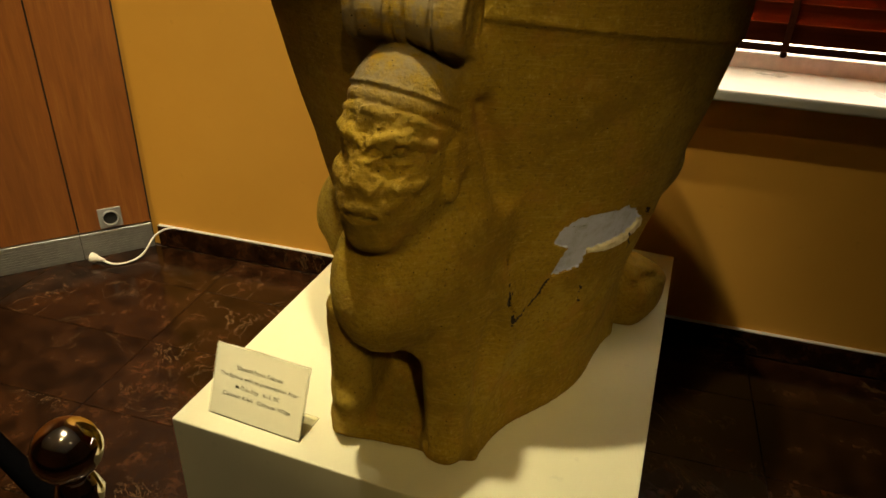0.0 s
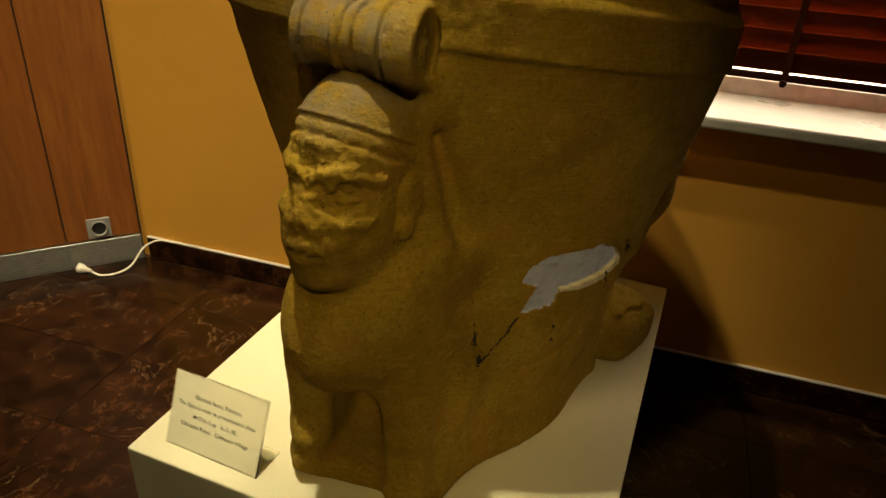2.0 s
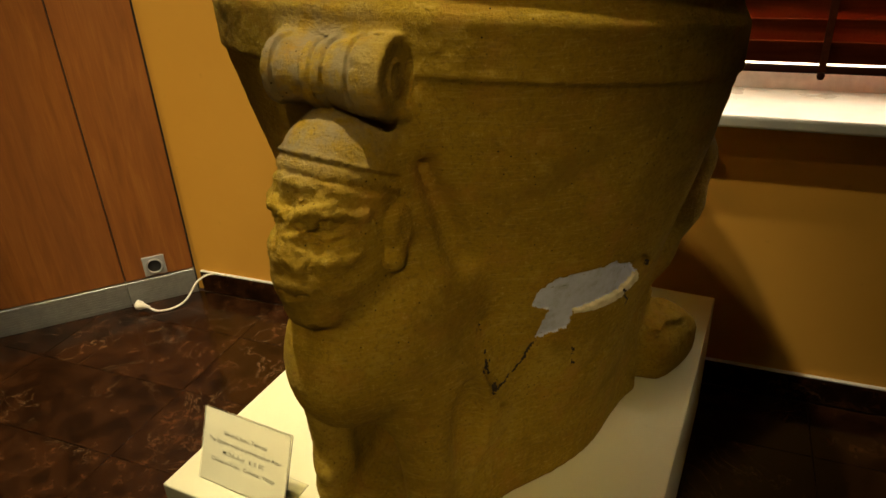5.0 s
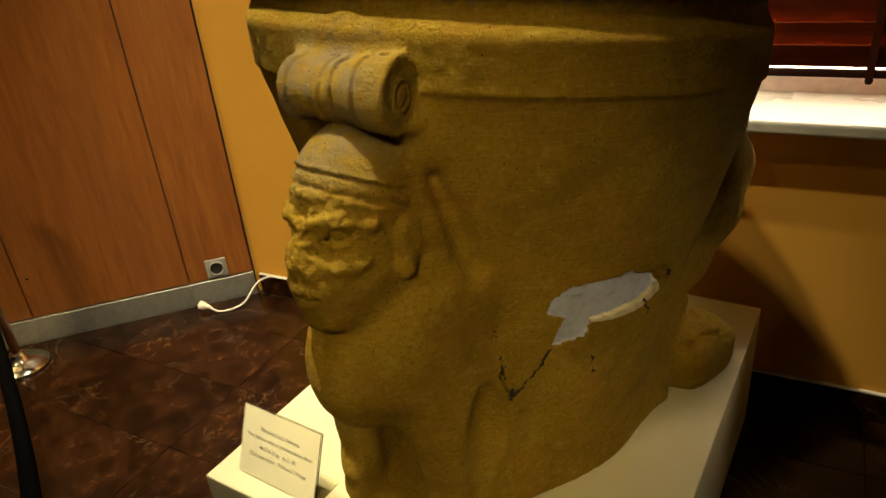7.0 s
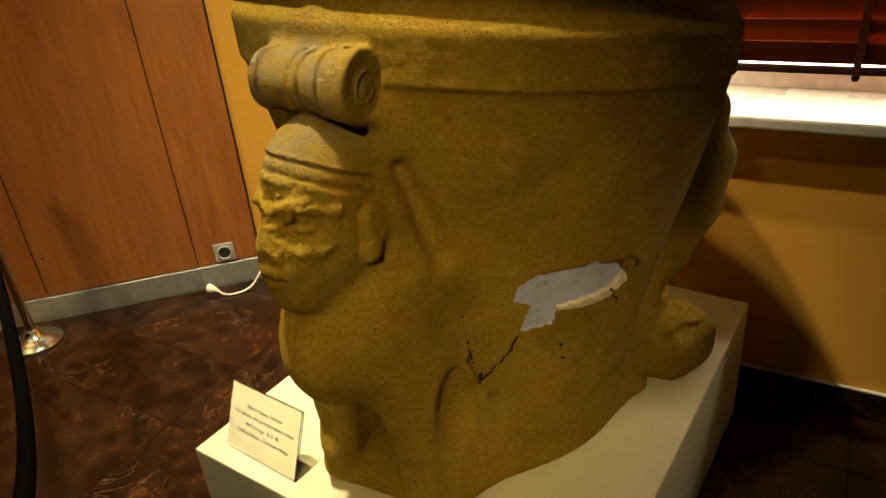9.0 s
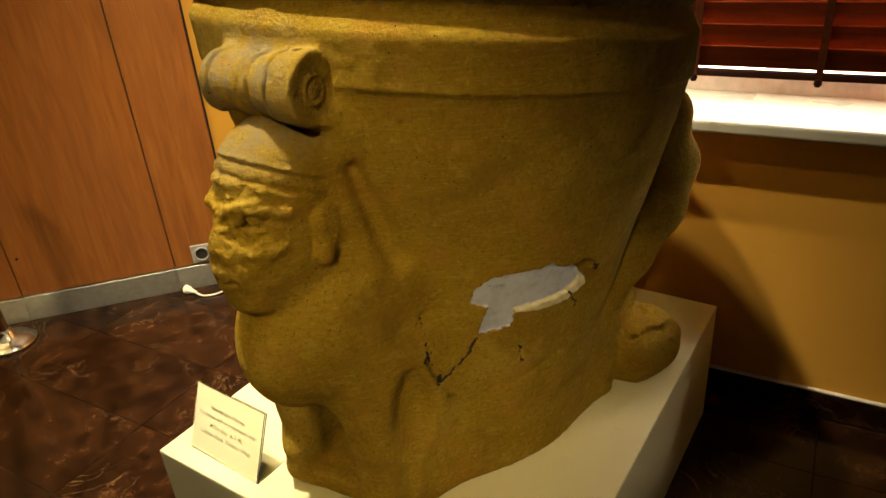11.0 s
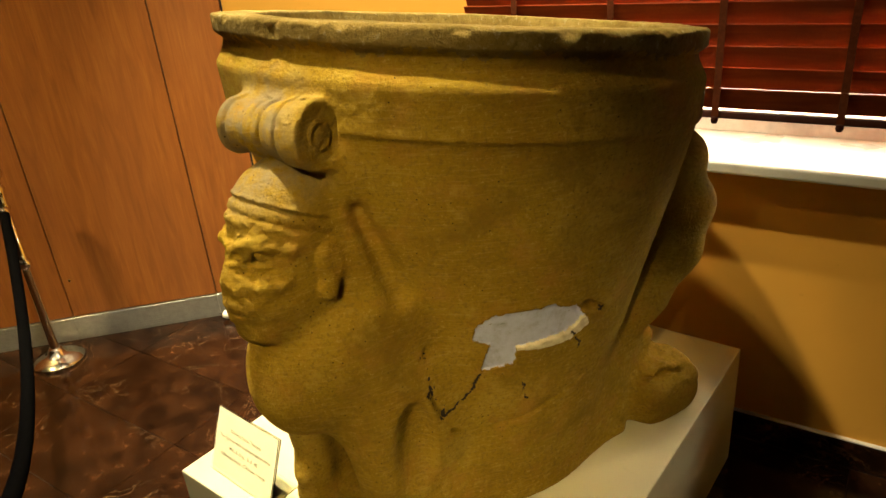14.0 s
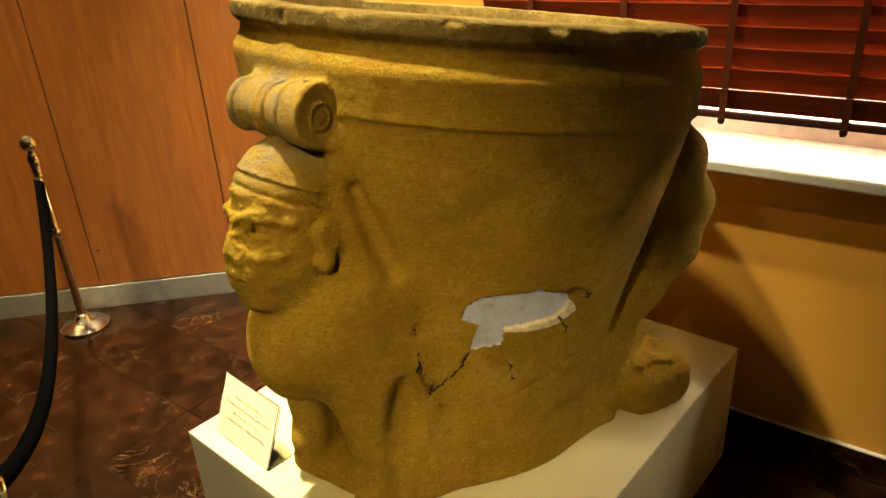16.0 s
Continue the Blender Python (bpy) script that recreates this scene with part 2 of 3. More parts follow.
def lathe(profile, n=32, m=None):
    """A turned solid from (radius, height) pairs."""
    b = bmesh.new()
    rings = []
    for r, z in profile:
        if r < 1e-6:
            rings.append([b.verts.new((0, 0, z))])
        else:
            rings.append([b.verts.new((r * math.cos(2 * math.pi * i / n), r * math.sin(2 * math.pi * i / n), z)) for i in range(n)])
    for lo, hi in zip(rings, rings[1:]):
        for i in range(n):
            a, c = lo[i % len(lo)], lo[(i + 1) % len(lo)]
            d, e = hi[(i + 1) % len(hi)], hi[i % len(hi)]
            vs = []
            for q in (a, c, d, e):
                if q not in vs:
                    vs.append(q)
            if len(vs) > 2:
                b.faces.new(vs)
    bmesh.ops.recalc_face_normals(b, faces=b.faces)
    if m is not None:
        bmesh.ops.transform(b, matrix=m, verts=b.verts)
    return b


def tube(points, radius, n=10):
    """A round cord along points."""
    b = bmesh.new()
    pts = [Vector(p) for p in points]
    rings = []
    for i, p in enumerate(pts):
        d = (pts[min(i + 1, len(pts) - 1)] - pts[max(i - 1, 0)]).normalized()
        a = d.cross(Vector((0, 0, 1)))
        a = a.normalized() if a.length > 1e-3 else Vector((1, 0, 0))
        c = d.cross(a).normalized()
        r = radius(i / (len(pts) - 1)) if callable(radius) else radius
        rings.append([b.verts.new(p + r * (a * math.cos(2 * math.pi * k / n) + c * math.sin(2 * math.pi * k / n))) for k in range(n)])
    for lo, hi in zip(rings, rings[1:]):
        for k in range(n):
            b.faces.new((lo[k], lo[(k + 1) % n], hi[(k + 1) % n], hi[k]))
    b.faces.new(rings[0][::-1])
    b.faces.new(rings[-1])
    bmesh.ops.recalc_face_normals(b, faces=b.faces)
    return b


def curve_points(ctrl, steps=10):
    """A smooth line through control points (Catmull-Rom)."""
    c = [Vector(p) for p in ctrl]
    c = [2 * c[0] - c[1], *c, 2 * c[-1] - c[-2]]
    out = []
    for i in range(1, len(c) - 2):
        for k in range(steps):
            u = k / steps
            a, b, d, e = c[i - 1], c[i], c[i + 1], c[i + 2]
            out.append(0.5 * ((2 * b) + (d - a) * u + (2 * a - 5 * b + 4 * d - e) * u * u + (3 * b - a - 3 * d + e) * u ** 3))
    return [*out, c[-2]]


# ---- the room ----
WALL_Y, TOP = 2.455, 3.6
CORNER = Vector((-1.515, 2.455, 0))
DIAG = Vector((-0.7071, -0.7071, 0))
WX0, WX1, WZ0, WZ1 = -0.40, 2.3, 0.845, 2.2

bm = bmesh.new()
for x0, z0, x1, z1 in ((CORNER.x - 0.2, 0, WX0, TOP), (WX0, 0, WX1, WZ0), (WX0, WZ1, WX1, TOP), (WX1, 0, 3.2, TOP)):
    box(x0, WALL_Y + 0.012, z0, x1, WALL_Y + 0.3, z1, bm=bm)
tagged(part("wall_north", bm, WALL), "ochre yellow painted plaster wall with a window", "wall", kind="structure")

floor_ob = part("floor", box(-5, -2.8, -0.12, 3.2, WALL_Y + 0.3, -0.004), GROUT)
tagged(floor_ob, "polished dark red marble tile floor", "floor", kind="structure")
tagged(part("ceiling", box(-5, -2.8, TOP, 3.2, WALL_Y + 0.3, TOP + 0.15), CEIL), "plain white painted ceiling", "ceiling", kind="structure")
# unseen walls that close the room and limit its fill light
tagged(part("wall_east", box(3.2, -2.8, 0, 3.4, WALL_Y + 0.3, TOP), OUTER), "unseen room wall, dark brown to cut bounced light", "wall", kind="structure")
tagged(part("wall_south", box(-5, -3.0, 0, 3.4, -2.8, TOP), OUTER), "unseen room wall, dark brown to cut bounced light", "wall", kind="structure")
tagged(part("wall_west", box(-5.2, -3.0, 0, -5, WALL_Y + 0.3, TOP), OUTER), "unseen room wall, dark brown to cut bounced light", "wall", kind="structure")

# ---- the slanting panelled wall ----
# local x runs from the corner along the wall, local y points behind it
SLANT = Matrix.Translation(CORNER) @ pose(0, 0, 0, 0, 0, -135)
slant = empty("wall_slanted", SLANT, "cherry wood veneer panelled partition wall", "wall", kind="structure")
part("backing", box(0, -0.3, 0, 4.7, -0.024, TOP), DARK, slant)
JOINTS = [0.012, 0.262, 0.838, 1.414, 1.99, 2.566, 3.142, 3.718, 4.3]
for a, b in zip(JOINTS, JOINTS[1:]):
    p = part("panel", box(a + 0.0025, -0.022, 0.107, b - 0.0025, 0, TOP - 0.01, 0.0015, 1), WOOD, slant)
for a, b in zip(JOINTS, JOINTS[1:]):
    bmk = box(a + 0.001, -0.022, 0.001, b - 0.001, 0.006, 0.103, 0.001, 1)
    for k in range(9):
        box(a + 0.001, 0.006, 0.012 + k * 0.01, b - 0.001, 0.0072, 0.017 + k * 0.01, bm=bmk)
    part("kick_plate", bmk, ALU, slant, "ribbed aluminium kick plate")
for a in JOINTS[2:5]:
    part("cap_screw", lathe([(0, 0.004), (0.004, 0.004), (0.006, 0.002), (0.006, 0)], 12, pose(a - 0.03, 0, 0.27, -90)), CHROME, slant)

# ---- skirting ----
bm = box(CORNER.x + 0.01, WALL_Y - 0.002, 0.001, 3.2, WALL_Y + 0.014, 0.085, 0.002, 1)
tagged(part("baseboard", bm, MARBLE), "dark red marble skirting along the wall", "baseboard", kind="structure")

tagged(part("trim", box(CORNER.x + 0.01, WALL_Y - 0.001, 0.086, 3.2, WALL_Y + 0.013, 0.089), CEIL), "thin white filler line above the skirting", "trim", kind="structure")

# ---- window ----
win = empty("window_1", pose(0, 0, 0), "window behind a wooden venetian blind", "window", kind="structure")
part("window_frame", box(WX0, 2.68, WZ0, WX0 + 0.06, 2.74, WZ1, 0.004), FRAME, win)
part("window_frame", box(WX1 - 0.06, 2.68, WZ0, WX1, 2.74, WZ1, 0.004), FRAME, win)
part("window_frame", box(WX0 + 0.06, 2.68, WZ0, WX1 - 0.06, 2.74, WZ0 + 0.06, 0.004), FRAME, win)
part("window_frame", box(WX0 + 0.06, 2.68, WZ1 - 0.06, WX1 - 0.06, 2.74, WZ1, 0.004), FRAME, win)
part("window_frame", box(0.93, 2.68, WZ0 + 0.06, 0.99, 2.74, WZ1 - 0.06, 0.004), FRAME, win)
for a, b in ((WX0 + 0.06, 0.93), (0.99, WX1 - 0.06)):
    pane = part("pane", box(a, 2.705, WZ0 + 0.06, b, 2.711, WZ1 - 0.06), GLASS, win)
    pane.visible_shadow = False
SILL_Y, SILL_Z = 2.388, 0.861
b = bmesh.new()
box(WX0 - 0.04, SILL_Y, SILL_Z - 0.032, WX1 + 0.04, 2.68, SILL_Z, 0.008, 3, bm=b)
tagged(part("window_sill", b, SILL), "pale polished marble window sill", "sill", kind="structure")
tagged(part("backdrop", box(-3, 3.6, -0.5, 5, 3.62, 3.5), OUTSIDE), "bright overcast daylight outside the window", "backdrop", kind="structure")

# ---- venetian blind ----
BY, BX0, BX1 = 2.385, -0.44, 2.33
blind = empty("venetian_blind", pose(0, BY, 0.985), "dark red wooden venetian blind hanging closed before the window", "window blind")
SLAT_N = 26
for i in range(SLAT_N):
    z = 0.034 + 0.0485 * i
    part("slat", box(BX0, -0.0287, -0.0014, BX1, 0.0287, 0.0014, 0.001, 1, pose(0, 0, z, -67)), SLAT, blind)
part("bottom_rail", box(BX0, -0.026, -0.009, BX1, 0.026, 0.009, 0.005, 3, pose(0, 0, -0.004, -12)), BAR, blind)
for x in (BX0 + 0.2, 0.95, BX1 - 0.2):
    part("bracket", box(x - 0.02, 0.03, 1.275, x + 0.02, WALL_Y + 0.013 - BY, 1.325, 0.002, 1), ALU, blind)
part("head_rail", box(BX0, -0.03, 1.27, BX1, 0.03, 1.33, 0.003), BAR, blind)
for k in range(11):
    x = -0.275 + 0.263 * k
    part("ladder_tape", box(x - 0.008, -0.03, -0.01, x + 0.008, -0.0275, 1.27), TAPE, blind)
    part("cord_knob", lathe([(0, -0.014), (0.006, -0.013), (0.009, -0.006), (0.007, 0.002), (0, 0.004)], 12, pose(x, -0.03, -0.006)), BAR, blind)

# ---- socket ----
sock = empty("power_socket", SLANT @ pose(0.148, 0, 0.153), "grey plastic wall power socket on the wood panelling", "socket")
part("frame", box(-0.04, 0, -0.04, 0.04, 0.007, 0.04, 0.003, 3), SOCKET, sock)
part("insert", lathe([(0.030, 0.004), (0.030, 0.013), (0.0265, 0.0135), (0.024, 0.0076), (0, 0.0076)], 28, pose(0, 0, 0, -90)), SOCKET, sock)
# dark pieces stand in for the shade in the contact holes
for dx in (-0.0095, 0.0095):
    part("contact_hole", lathe([(0.0028, 0), (0.0028, 0.009), (0, 0.009)], 10, pose(dx, 0, 0, -90)), DARK, sock)
# dark disc over the insert's floor, painting in the recess's shade
part("cavity", lathe([(0.0235, 0.0079), (0, 0.0082)], 28, pose(0, 0, 0, -90)), DARK, sock)

# ---- cable with plug ----
cable = empty("power_cable", pose(-1.55, 2.2, 0), "white power cable with its plug lying on the floor", "cable")
cord = curve_points([(-1.38, 2.447, 0.0945), (-1.44, 2.44, 0.094), (-1.485, 2.41, 0.07), (-1.505, 2.35, 0.018), (-1.53, 2.30, 0.0055), (-1.57, 2.268, 0.0055), (-1.605, 2.262, 0.014)], 8)
part("cord", tube([p - Vector((-1.55, 2.2, 0)) for p in cord], 0.0042, 8), WHITE, cable, smooth=True)
part("plug", lathe([(0, 0.0), (0.006, 0.0), (0.0075, 0.012), (0.009, 0.016), (0.012, 0.03), (0.0165, 0.034), (0.018, 0.046), (0.018, 0.052), (0, 0.053)], 20,
    pose(-0.054, 0.062, 0.0185, 0, -82, 8)), WHITE, cable, smooth=True)
for dy in (-0.0095, 0.0095):
    part("pin", lathe([(0, 0.018), (0.0022, 0.017), (0.0024, 0)], 10, pose(-0.054, 0.062, 0.0185, 0, -82, 8) @ pose(0, dy, 0.052)), CHROME, cable)

# ---- ceiling lamps ----
# the two added fill spots, over basin and left wall, get fixtures too
for p in (LAMP_A, LAMP_B, LAMP_C, FILL_LAMP_D, FILL_LAMP_E, (-1.2, -1.2, 3.58), (1.8, -1.2, 3.58), (1.6, 0.4, 3.58), (-2.8, -1.2, 3.58)):
    lamp = empty("ceiling_spotlight", pose(p[0], p[1], TOP), "small round recessed ceiling spotlight", "lamp", "ceiling spotlights")
    part("trim_ring", lathe([(0.045, 0), (0.045, -0.006), (0.062, -0.008), (0.065, 0)], 32), CHROME, lamp)
    part("bulb", lathe([(0.044, -0.001), (0, -0.002)], 24), BULB, lamp)

# ---- plinth ----
PL = Matrix.Translation((-0.617, 1.313, 0)) @ pose(0, 0, 0, 0, 0, -4.5)
PW, PLEN, PH = 0.902, 1.108, 0.368
plinth = empty("plinth", PL, "white painted square display plinth", "plinth")
part("body", box(0, 0, 0, PW, PLEN, PH, 0.003, 2), PLINTH, plinth)

# ---- label card ----
card = empty("label_stand", Matrix.Translation((-0.556, 1.352, PH)) @ pose(0, 0, 0, 0, 0, -6.5), "clear acrylic stand with a printed cream label", "label stand")
CW, CH = 0.212, 0.15
LEANC = pose(0, 0.0, 0.003, -22)
part("front_sheet", box(0, -0.003, 0, CW, -0.0008, CH, 0.0006, 1, LEANC), ACRYL, card)
part("back_sheet", box(0, 0.0018, 0, CW, 0.0042, CH, 0.0006, 1, LEANC), ACRYL, card)
part("foot", box(0, 0.0, 0.0, CW, 0.075, 0.0028, 0.0006, 1), ACRYL, card)
for ob in card.children:
    ob.visible_shadow = False
paper = part("paper", box(0.002, -0.0004, 0.002, CW - 0.002, 0.0012, CH - 0.002, m=LEANC), PAPER, card)


def words(text, size, x, z, parent, m, mat):
    cu = bpy.data.curves.new("text", "FONT")
    cu.body, cu.size, cu.align_x = text, size, "CENTER"
    cu.offset = 0.00005
    tmp = bpy.data.objects.new("tmp", cu)
    scene.collection.objects.link(tmp)
    dg = bpy.context.evaluated_depsgraph_get()
    me = bpy.data.meshes.new_from_object(tmp.evaluated_get(dg))
    bpy.data.objects.remove(tmp)
    me.transform(m @ pose(x, -0.0007, z, 90))
    me.materials.clear()
    me.materials.append(mat)
    ob = new("lettering", me)
    ob.parent = parent
    return ob


for text, size, z in (("Sfenksli Sunu Teknesi", 0.0125, 0.104), ("The Sphinx with at presentation Altar", 0.0118, 0.085), ("M.\u00d6.6.-5.yy   6.-5. BC", 0.0118, 0.065), ("\u00c7\u0131khasan K\u00f6y\u00fc   \u00c7\u0131khasan Village", 0.0118, 0.046)):
    words(text, size, CW / 2, z, card, LEANC, INK)

# ---- rope post ----
def barrier_post(x, y, h):
    post = empty("barrier_post", pose(x, y, 0), "polished chrome rope barrier post with ball top", "barrier post", "rope barrier posts")
    part("base", lathe([(0, 0), (0.094, 0), (0.098, 0.005), (0.096, 0.012), (0.086, 0.015), (0.082, 0.020), (0.060, 0.025), (0.036, 0.036), (0.027, 0.055), (0.022, 0.062), (0, 0.062)], 44), CHROME, post, smooth=True)
    part("pole", lathe([(0.0165, 0.055), (0.0165, 0.40), (0.0165, h - 0.035), (0, h - 0.035)], 24), CHROME, post, smooth=True)
    part("collar", lathe([(0.017, 0.41), (0.024, 0.417), (0.026, 0.43), (0.024, 0.443), (0.017, 0.45)], 24), CHROME, post, smooth=True)
    part("neck", lathe([(0.017, h - 0.145), (0.023, h - 0.135), (0.018, h - 0.115), (0.021, h - 0.075), (0.025, h - 0.060), (0.018, h - 0.040), (0.012, h - 0.030)], 24), CHROME, post, smooth=True)
    part("finial", lathe([(0.034 * math.sin(a * math.pi / 24), h - 0.034 * math.cos(a * math.pi / 24)) for a in range(25)], 32), CHROME, post, smooth=True)
    return post


FAR_POST, NEAR_POST = (-2.03, 1.722), (-0.332, 0.836)
barrier_post(*FAR_POST, 0.785)
barrier_post(*NEAR_POST, 0.832)
rope = empty("barrier_rope", pose(-1.2, 1.3, 0), "black velvet barrier rope hanging between two posts", "rope")
A0, B0 = Vector((FAR_POST[0] + 0.025, FAR_POST[1] - 0.015, 0.645)), Vector((NEAR_POST[0] - 0.03, NEAR_POST[1] + 0.02, 0.69))
line = []
for i in range(41):
    u = i / 40
    p = A0.lerp(B0, u)
    p.z -= 0.24 * (1 - (2 * u - 1) ** 2)
    line.append(p - Vector((-1.2, 1.3, 0)))
part("cord", tube(line, 0.017, 12), ROPE, rope, smooth=True)
for p in (line[0], line[-1]):
    part("end_ring", lathe([(0.019, -0.02), (0.021, -0.018), (0.021, 0.012), (0.012, 0.02), (0, 0.02)], 20, Matrix.Translation(p)), CHROME, rope, smooth=True)

# ---- the altar: a round stone basin carried by sphinxes, one carved block ----
CELL = 0.0029
LO = np.array([-0.60, 1.17, 0.36])
HI = np.array([0.40, 2.32, 1.36])
DIM = np.ceil((HI - LO) / CELL).astype(int) + 1
AX = [np.float32(LO[i]) + np.float32(CELL) * np.arange(DIM[i], dtype=np.float32) for i in range(3)]
field = np.full(DIM, 0.5, dtype=np.float32)


def window(c, reach):
    """The part of the grid within reach of c, with its coordinates."""
    sl = []
    for i in range(3):
        a = int(max(0, math.floor((c[i] - reach[i] - LO[i]) / CELL)))
        b = int(min(DIM[i], math.ceil((c[i] + reach[i] - LO[i]) / CELL) + 1))
        sl.append(slice(a, b))
    g = np.meshgrid(*[AX[i][sl[i]] for i in range(3)], indexing="ij", sparse=True)
    return tuple(sl), g


def smin(a, b, k):
    h = np.maximum(k - np.abs(a - b), 0) / k
    return np.minimum(a, b) - h * h * k * 0.25


def put(sl, d, k, cut=False):
    f = field[sl]
    field[sl] = -smin(-f, d, k) if cut else smin(f, d, k)


def turned(g, c, rot):
    """Local coordinates about c, for a turn given in degrees (x, y, z)."""
    m = np.array(Euler([radians(a) for a in rot]).to_matrix().inverted(), dtype=np.float32)
    x, y, z = (g[i] - np.float32(c[i]) for i in range(3))
    return [m[i, 0] * x + m[i, 1] * y + m[i, 2] * z for i in range(3)]


def blob(c, r, rot=(0, 0, 0), k=0.02, cut=False):
    """An ellipsoid."""
    m = max(r) + 2 * k + 0.01
    sl, g = window(c, (m, m, m))
    p = turned(g, c, rot)
    q = np.sqrt(sum((p[i] / r[i]) ** 2 for i in range(3)))
    q2 = np.sqrt(sum((p[i] / (r[i] * r[i])) ** 2 for i in range(3))) + 1e-6
    put(sl, (q * (q - 1) / q2).astype(np.float32), k, cut)


def limb(a, b, ra, rb, k=0.02, cut=False):
    """A round-ended, tapered limb from a to b."""
    a, b = np.array(a, dtype=np.float32), np.array(b, dtype=np.float32)
    m = np.abs(b - a) / 2 + max(ra, rb) + 2 * k + 0.01
    sl, g = window((a + b) / 2, m)
    d = b - a
    t = sum((g[i] - a[i]) * d[i] for i in range(3)) / float(d @ d)
    t = np.clip(t, 0, 1)
    dist = np.sqrt(sum((g[i] - a[i] - t * d[i]) ** 2 for i in range(3)))
    put(sl, (dist - (ra + (rb - ra) * t)).astype(np.float32), k, cut)


def block(c, half, rot=(0, 0, 0), edge=0.01, k=0.02, cut=False):
    """A box with rounded edges."""
    m = float(np.linalg.norm(half)) + 2 * k + 0.01
    sl, g = window(c, (m, m, m))
    p = turned(g, c, rot)
    q = [np.abs(p[i]) - (half[i] - edge) for i in range(3)]
    out = np.sqrt(sum(np.maximum(v, 0) ** 2 for v in q))
    ins = np.minimum(np.maximum(np.maximum(q[0], q[1]), q[2]), 0)
    put(sl, (out + ins - edge).astype(np.float32), k, cut)


def spool(c, direction, profile, k=0.004, cut=False):
    """A turned roll along a direction; profile: radius against place along it."""
    half = max(abs(p[0]) for p in profile)
    lo, hi = profile[0][0], profile[-1][0]
    m = half + max(p[1] for p in profile) + 0.03
    sl, g = window(c, (m, m, m))
    d = np.array(direction, dtype=np.float32)
    d /= np.linalg.norm(d)
    rel = [g[i] - np.float32(c[i]) for i in range(3)]
    t = sum(rel[i] * d[i] for i in range(3))
    rho = np.sqrt(np.maximum(sum(rel[i] ** 2 for i in range(3)) - t * t, 0))
    rad = np.interp(t, [p[0] for p in profile], [p[1] for p in profile])
    dist = np.maximum((rho - rad) * 0.85, np.maximum(lo - t, t - hi))
    put(sl, dist.astype(np.float32), k, cut)


# the basin, leaning a little back: radius against height along its axis
BASIN_TOP = np.array([-0.112, 1.824, 1.281])
UP = np.array([0.045, 0.132, 1.0])
UP = UP / np.linalg.norm(UP)
SKEW = (-0.03, 0.075)
BASIN = [(-0.95, 0.241), (-0.68, 0.286), (-0.52, 0.333), (-0.36, 0.382), (-0.27, 0.408), (-0.165, 0.436), (-0.158, 0.438), (-0.152, 0.445),
         (-0.085, 0.450), (-0.078, 0.449), (-0.055, 0.436), (-0.040, 0.433), (-0.034, 0.441), (-0.028, 0.447), (-0.004, 0.449), (0.0, 0.445)]
gx, gy, gz = np.meshgrid(*AX, indexing="ij", sparse=True)
h = (gx - BASIN_TOP[0]) * UP[0] + (gy - BASIN_TOP[1]) * UP[1] + (gz - BASIN_TOP[2]) * UP[2]
rho = np.sqrt((gx - BASIN_TOP[0] - SKEW[0] * h) ** 2 + (gy - BASIN_TOP[1] - SKEW[1] * h) ** 2)
rad = np.interp(h, [p[0] for p in BASIN], [p[1] for p in BASIN]).astype(np.float32)
shell = np.maximum((rho - rad) * 0.95, h)
hollow = np.maximum(rho - (0.375 + 0.14 * np.minimum(h, 0)), -(h + 0.35))
field = np.minimum(field, np.maximum(shell, -hollow)).astype(np.float32)
del shell, hollow, h, rho, rad

# footing between the sphinxes
block((-0.165, 1.60, 0.46), (0.14, 0.19, 0.115), (0, 0, 0), 0.03, 0.05)
block((-0.040, 1.722, 0.47), (0.15, 0.27, 0.12), (0, -5, -25.5), 0.02, 0.05)
block((-0.15, 1.85, 0.47), (0.21, 0.24, 0.13), (0, 0, -20), 0.05, 0.06)
block((-0.06, 1.98, 0.46), (0.25, 0.18, 0.12), (0, 0, -20), 0.05, 0.06)
block((-0.155, 1.50, 0.392), (0.145, 0.122, 0.030), (0, 0, 1.5), 0.014, 0.015)
blob((-0.37, 1.90, 0.58), (0.16, 0.12, 0.20), (0, 0, 10), 0.05)
blob((-0.50, 1.90, 0.60), (0.045, 0.06, 0.085), (0, 15, 0), 0.03)


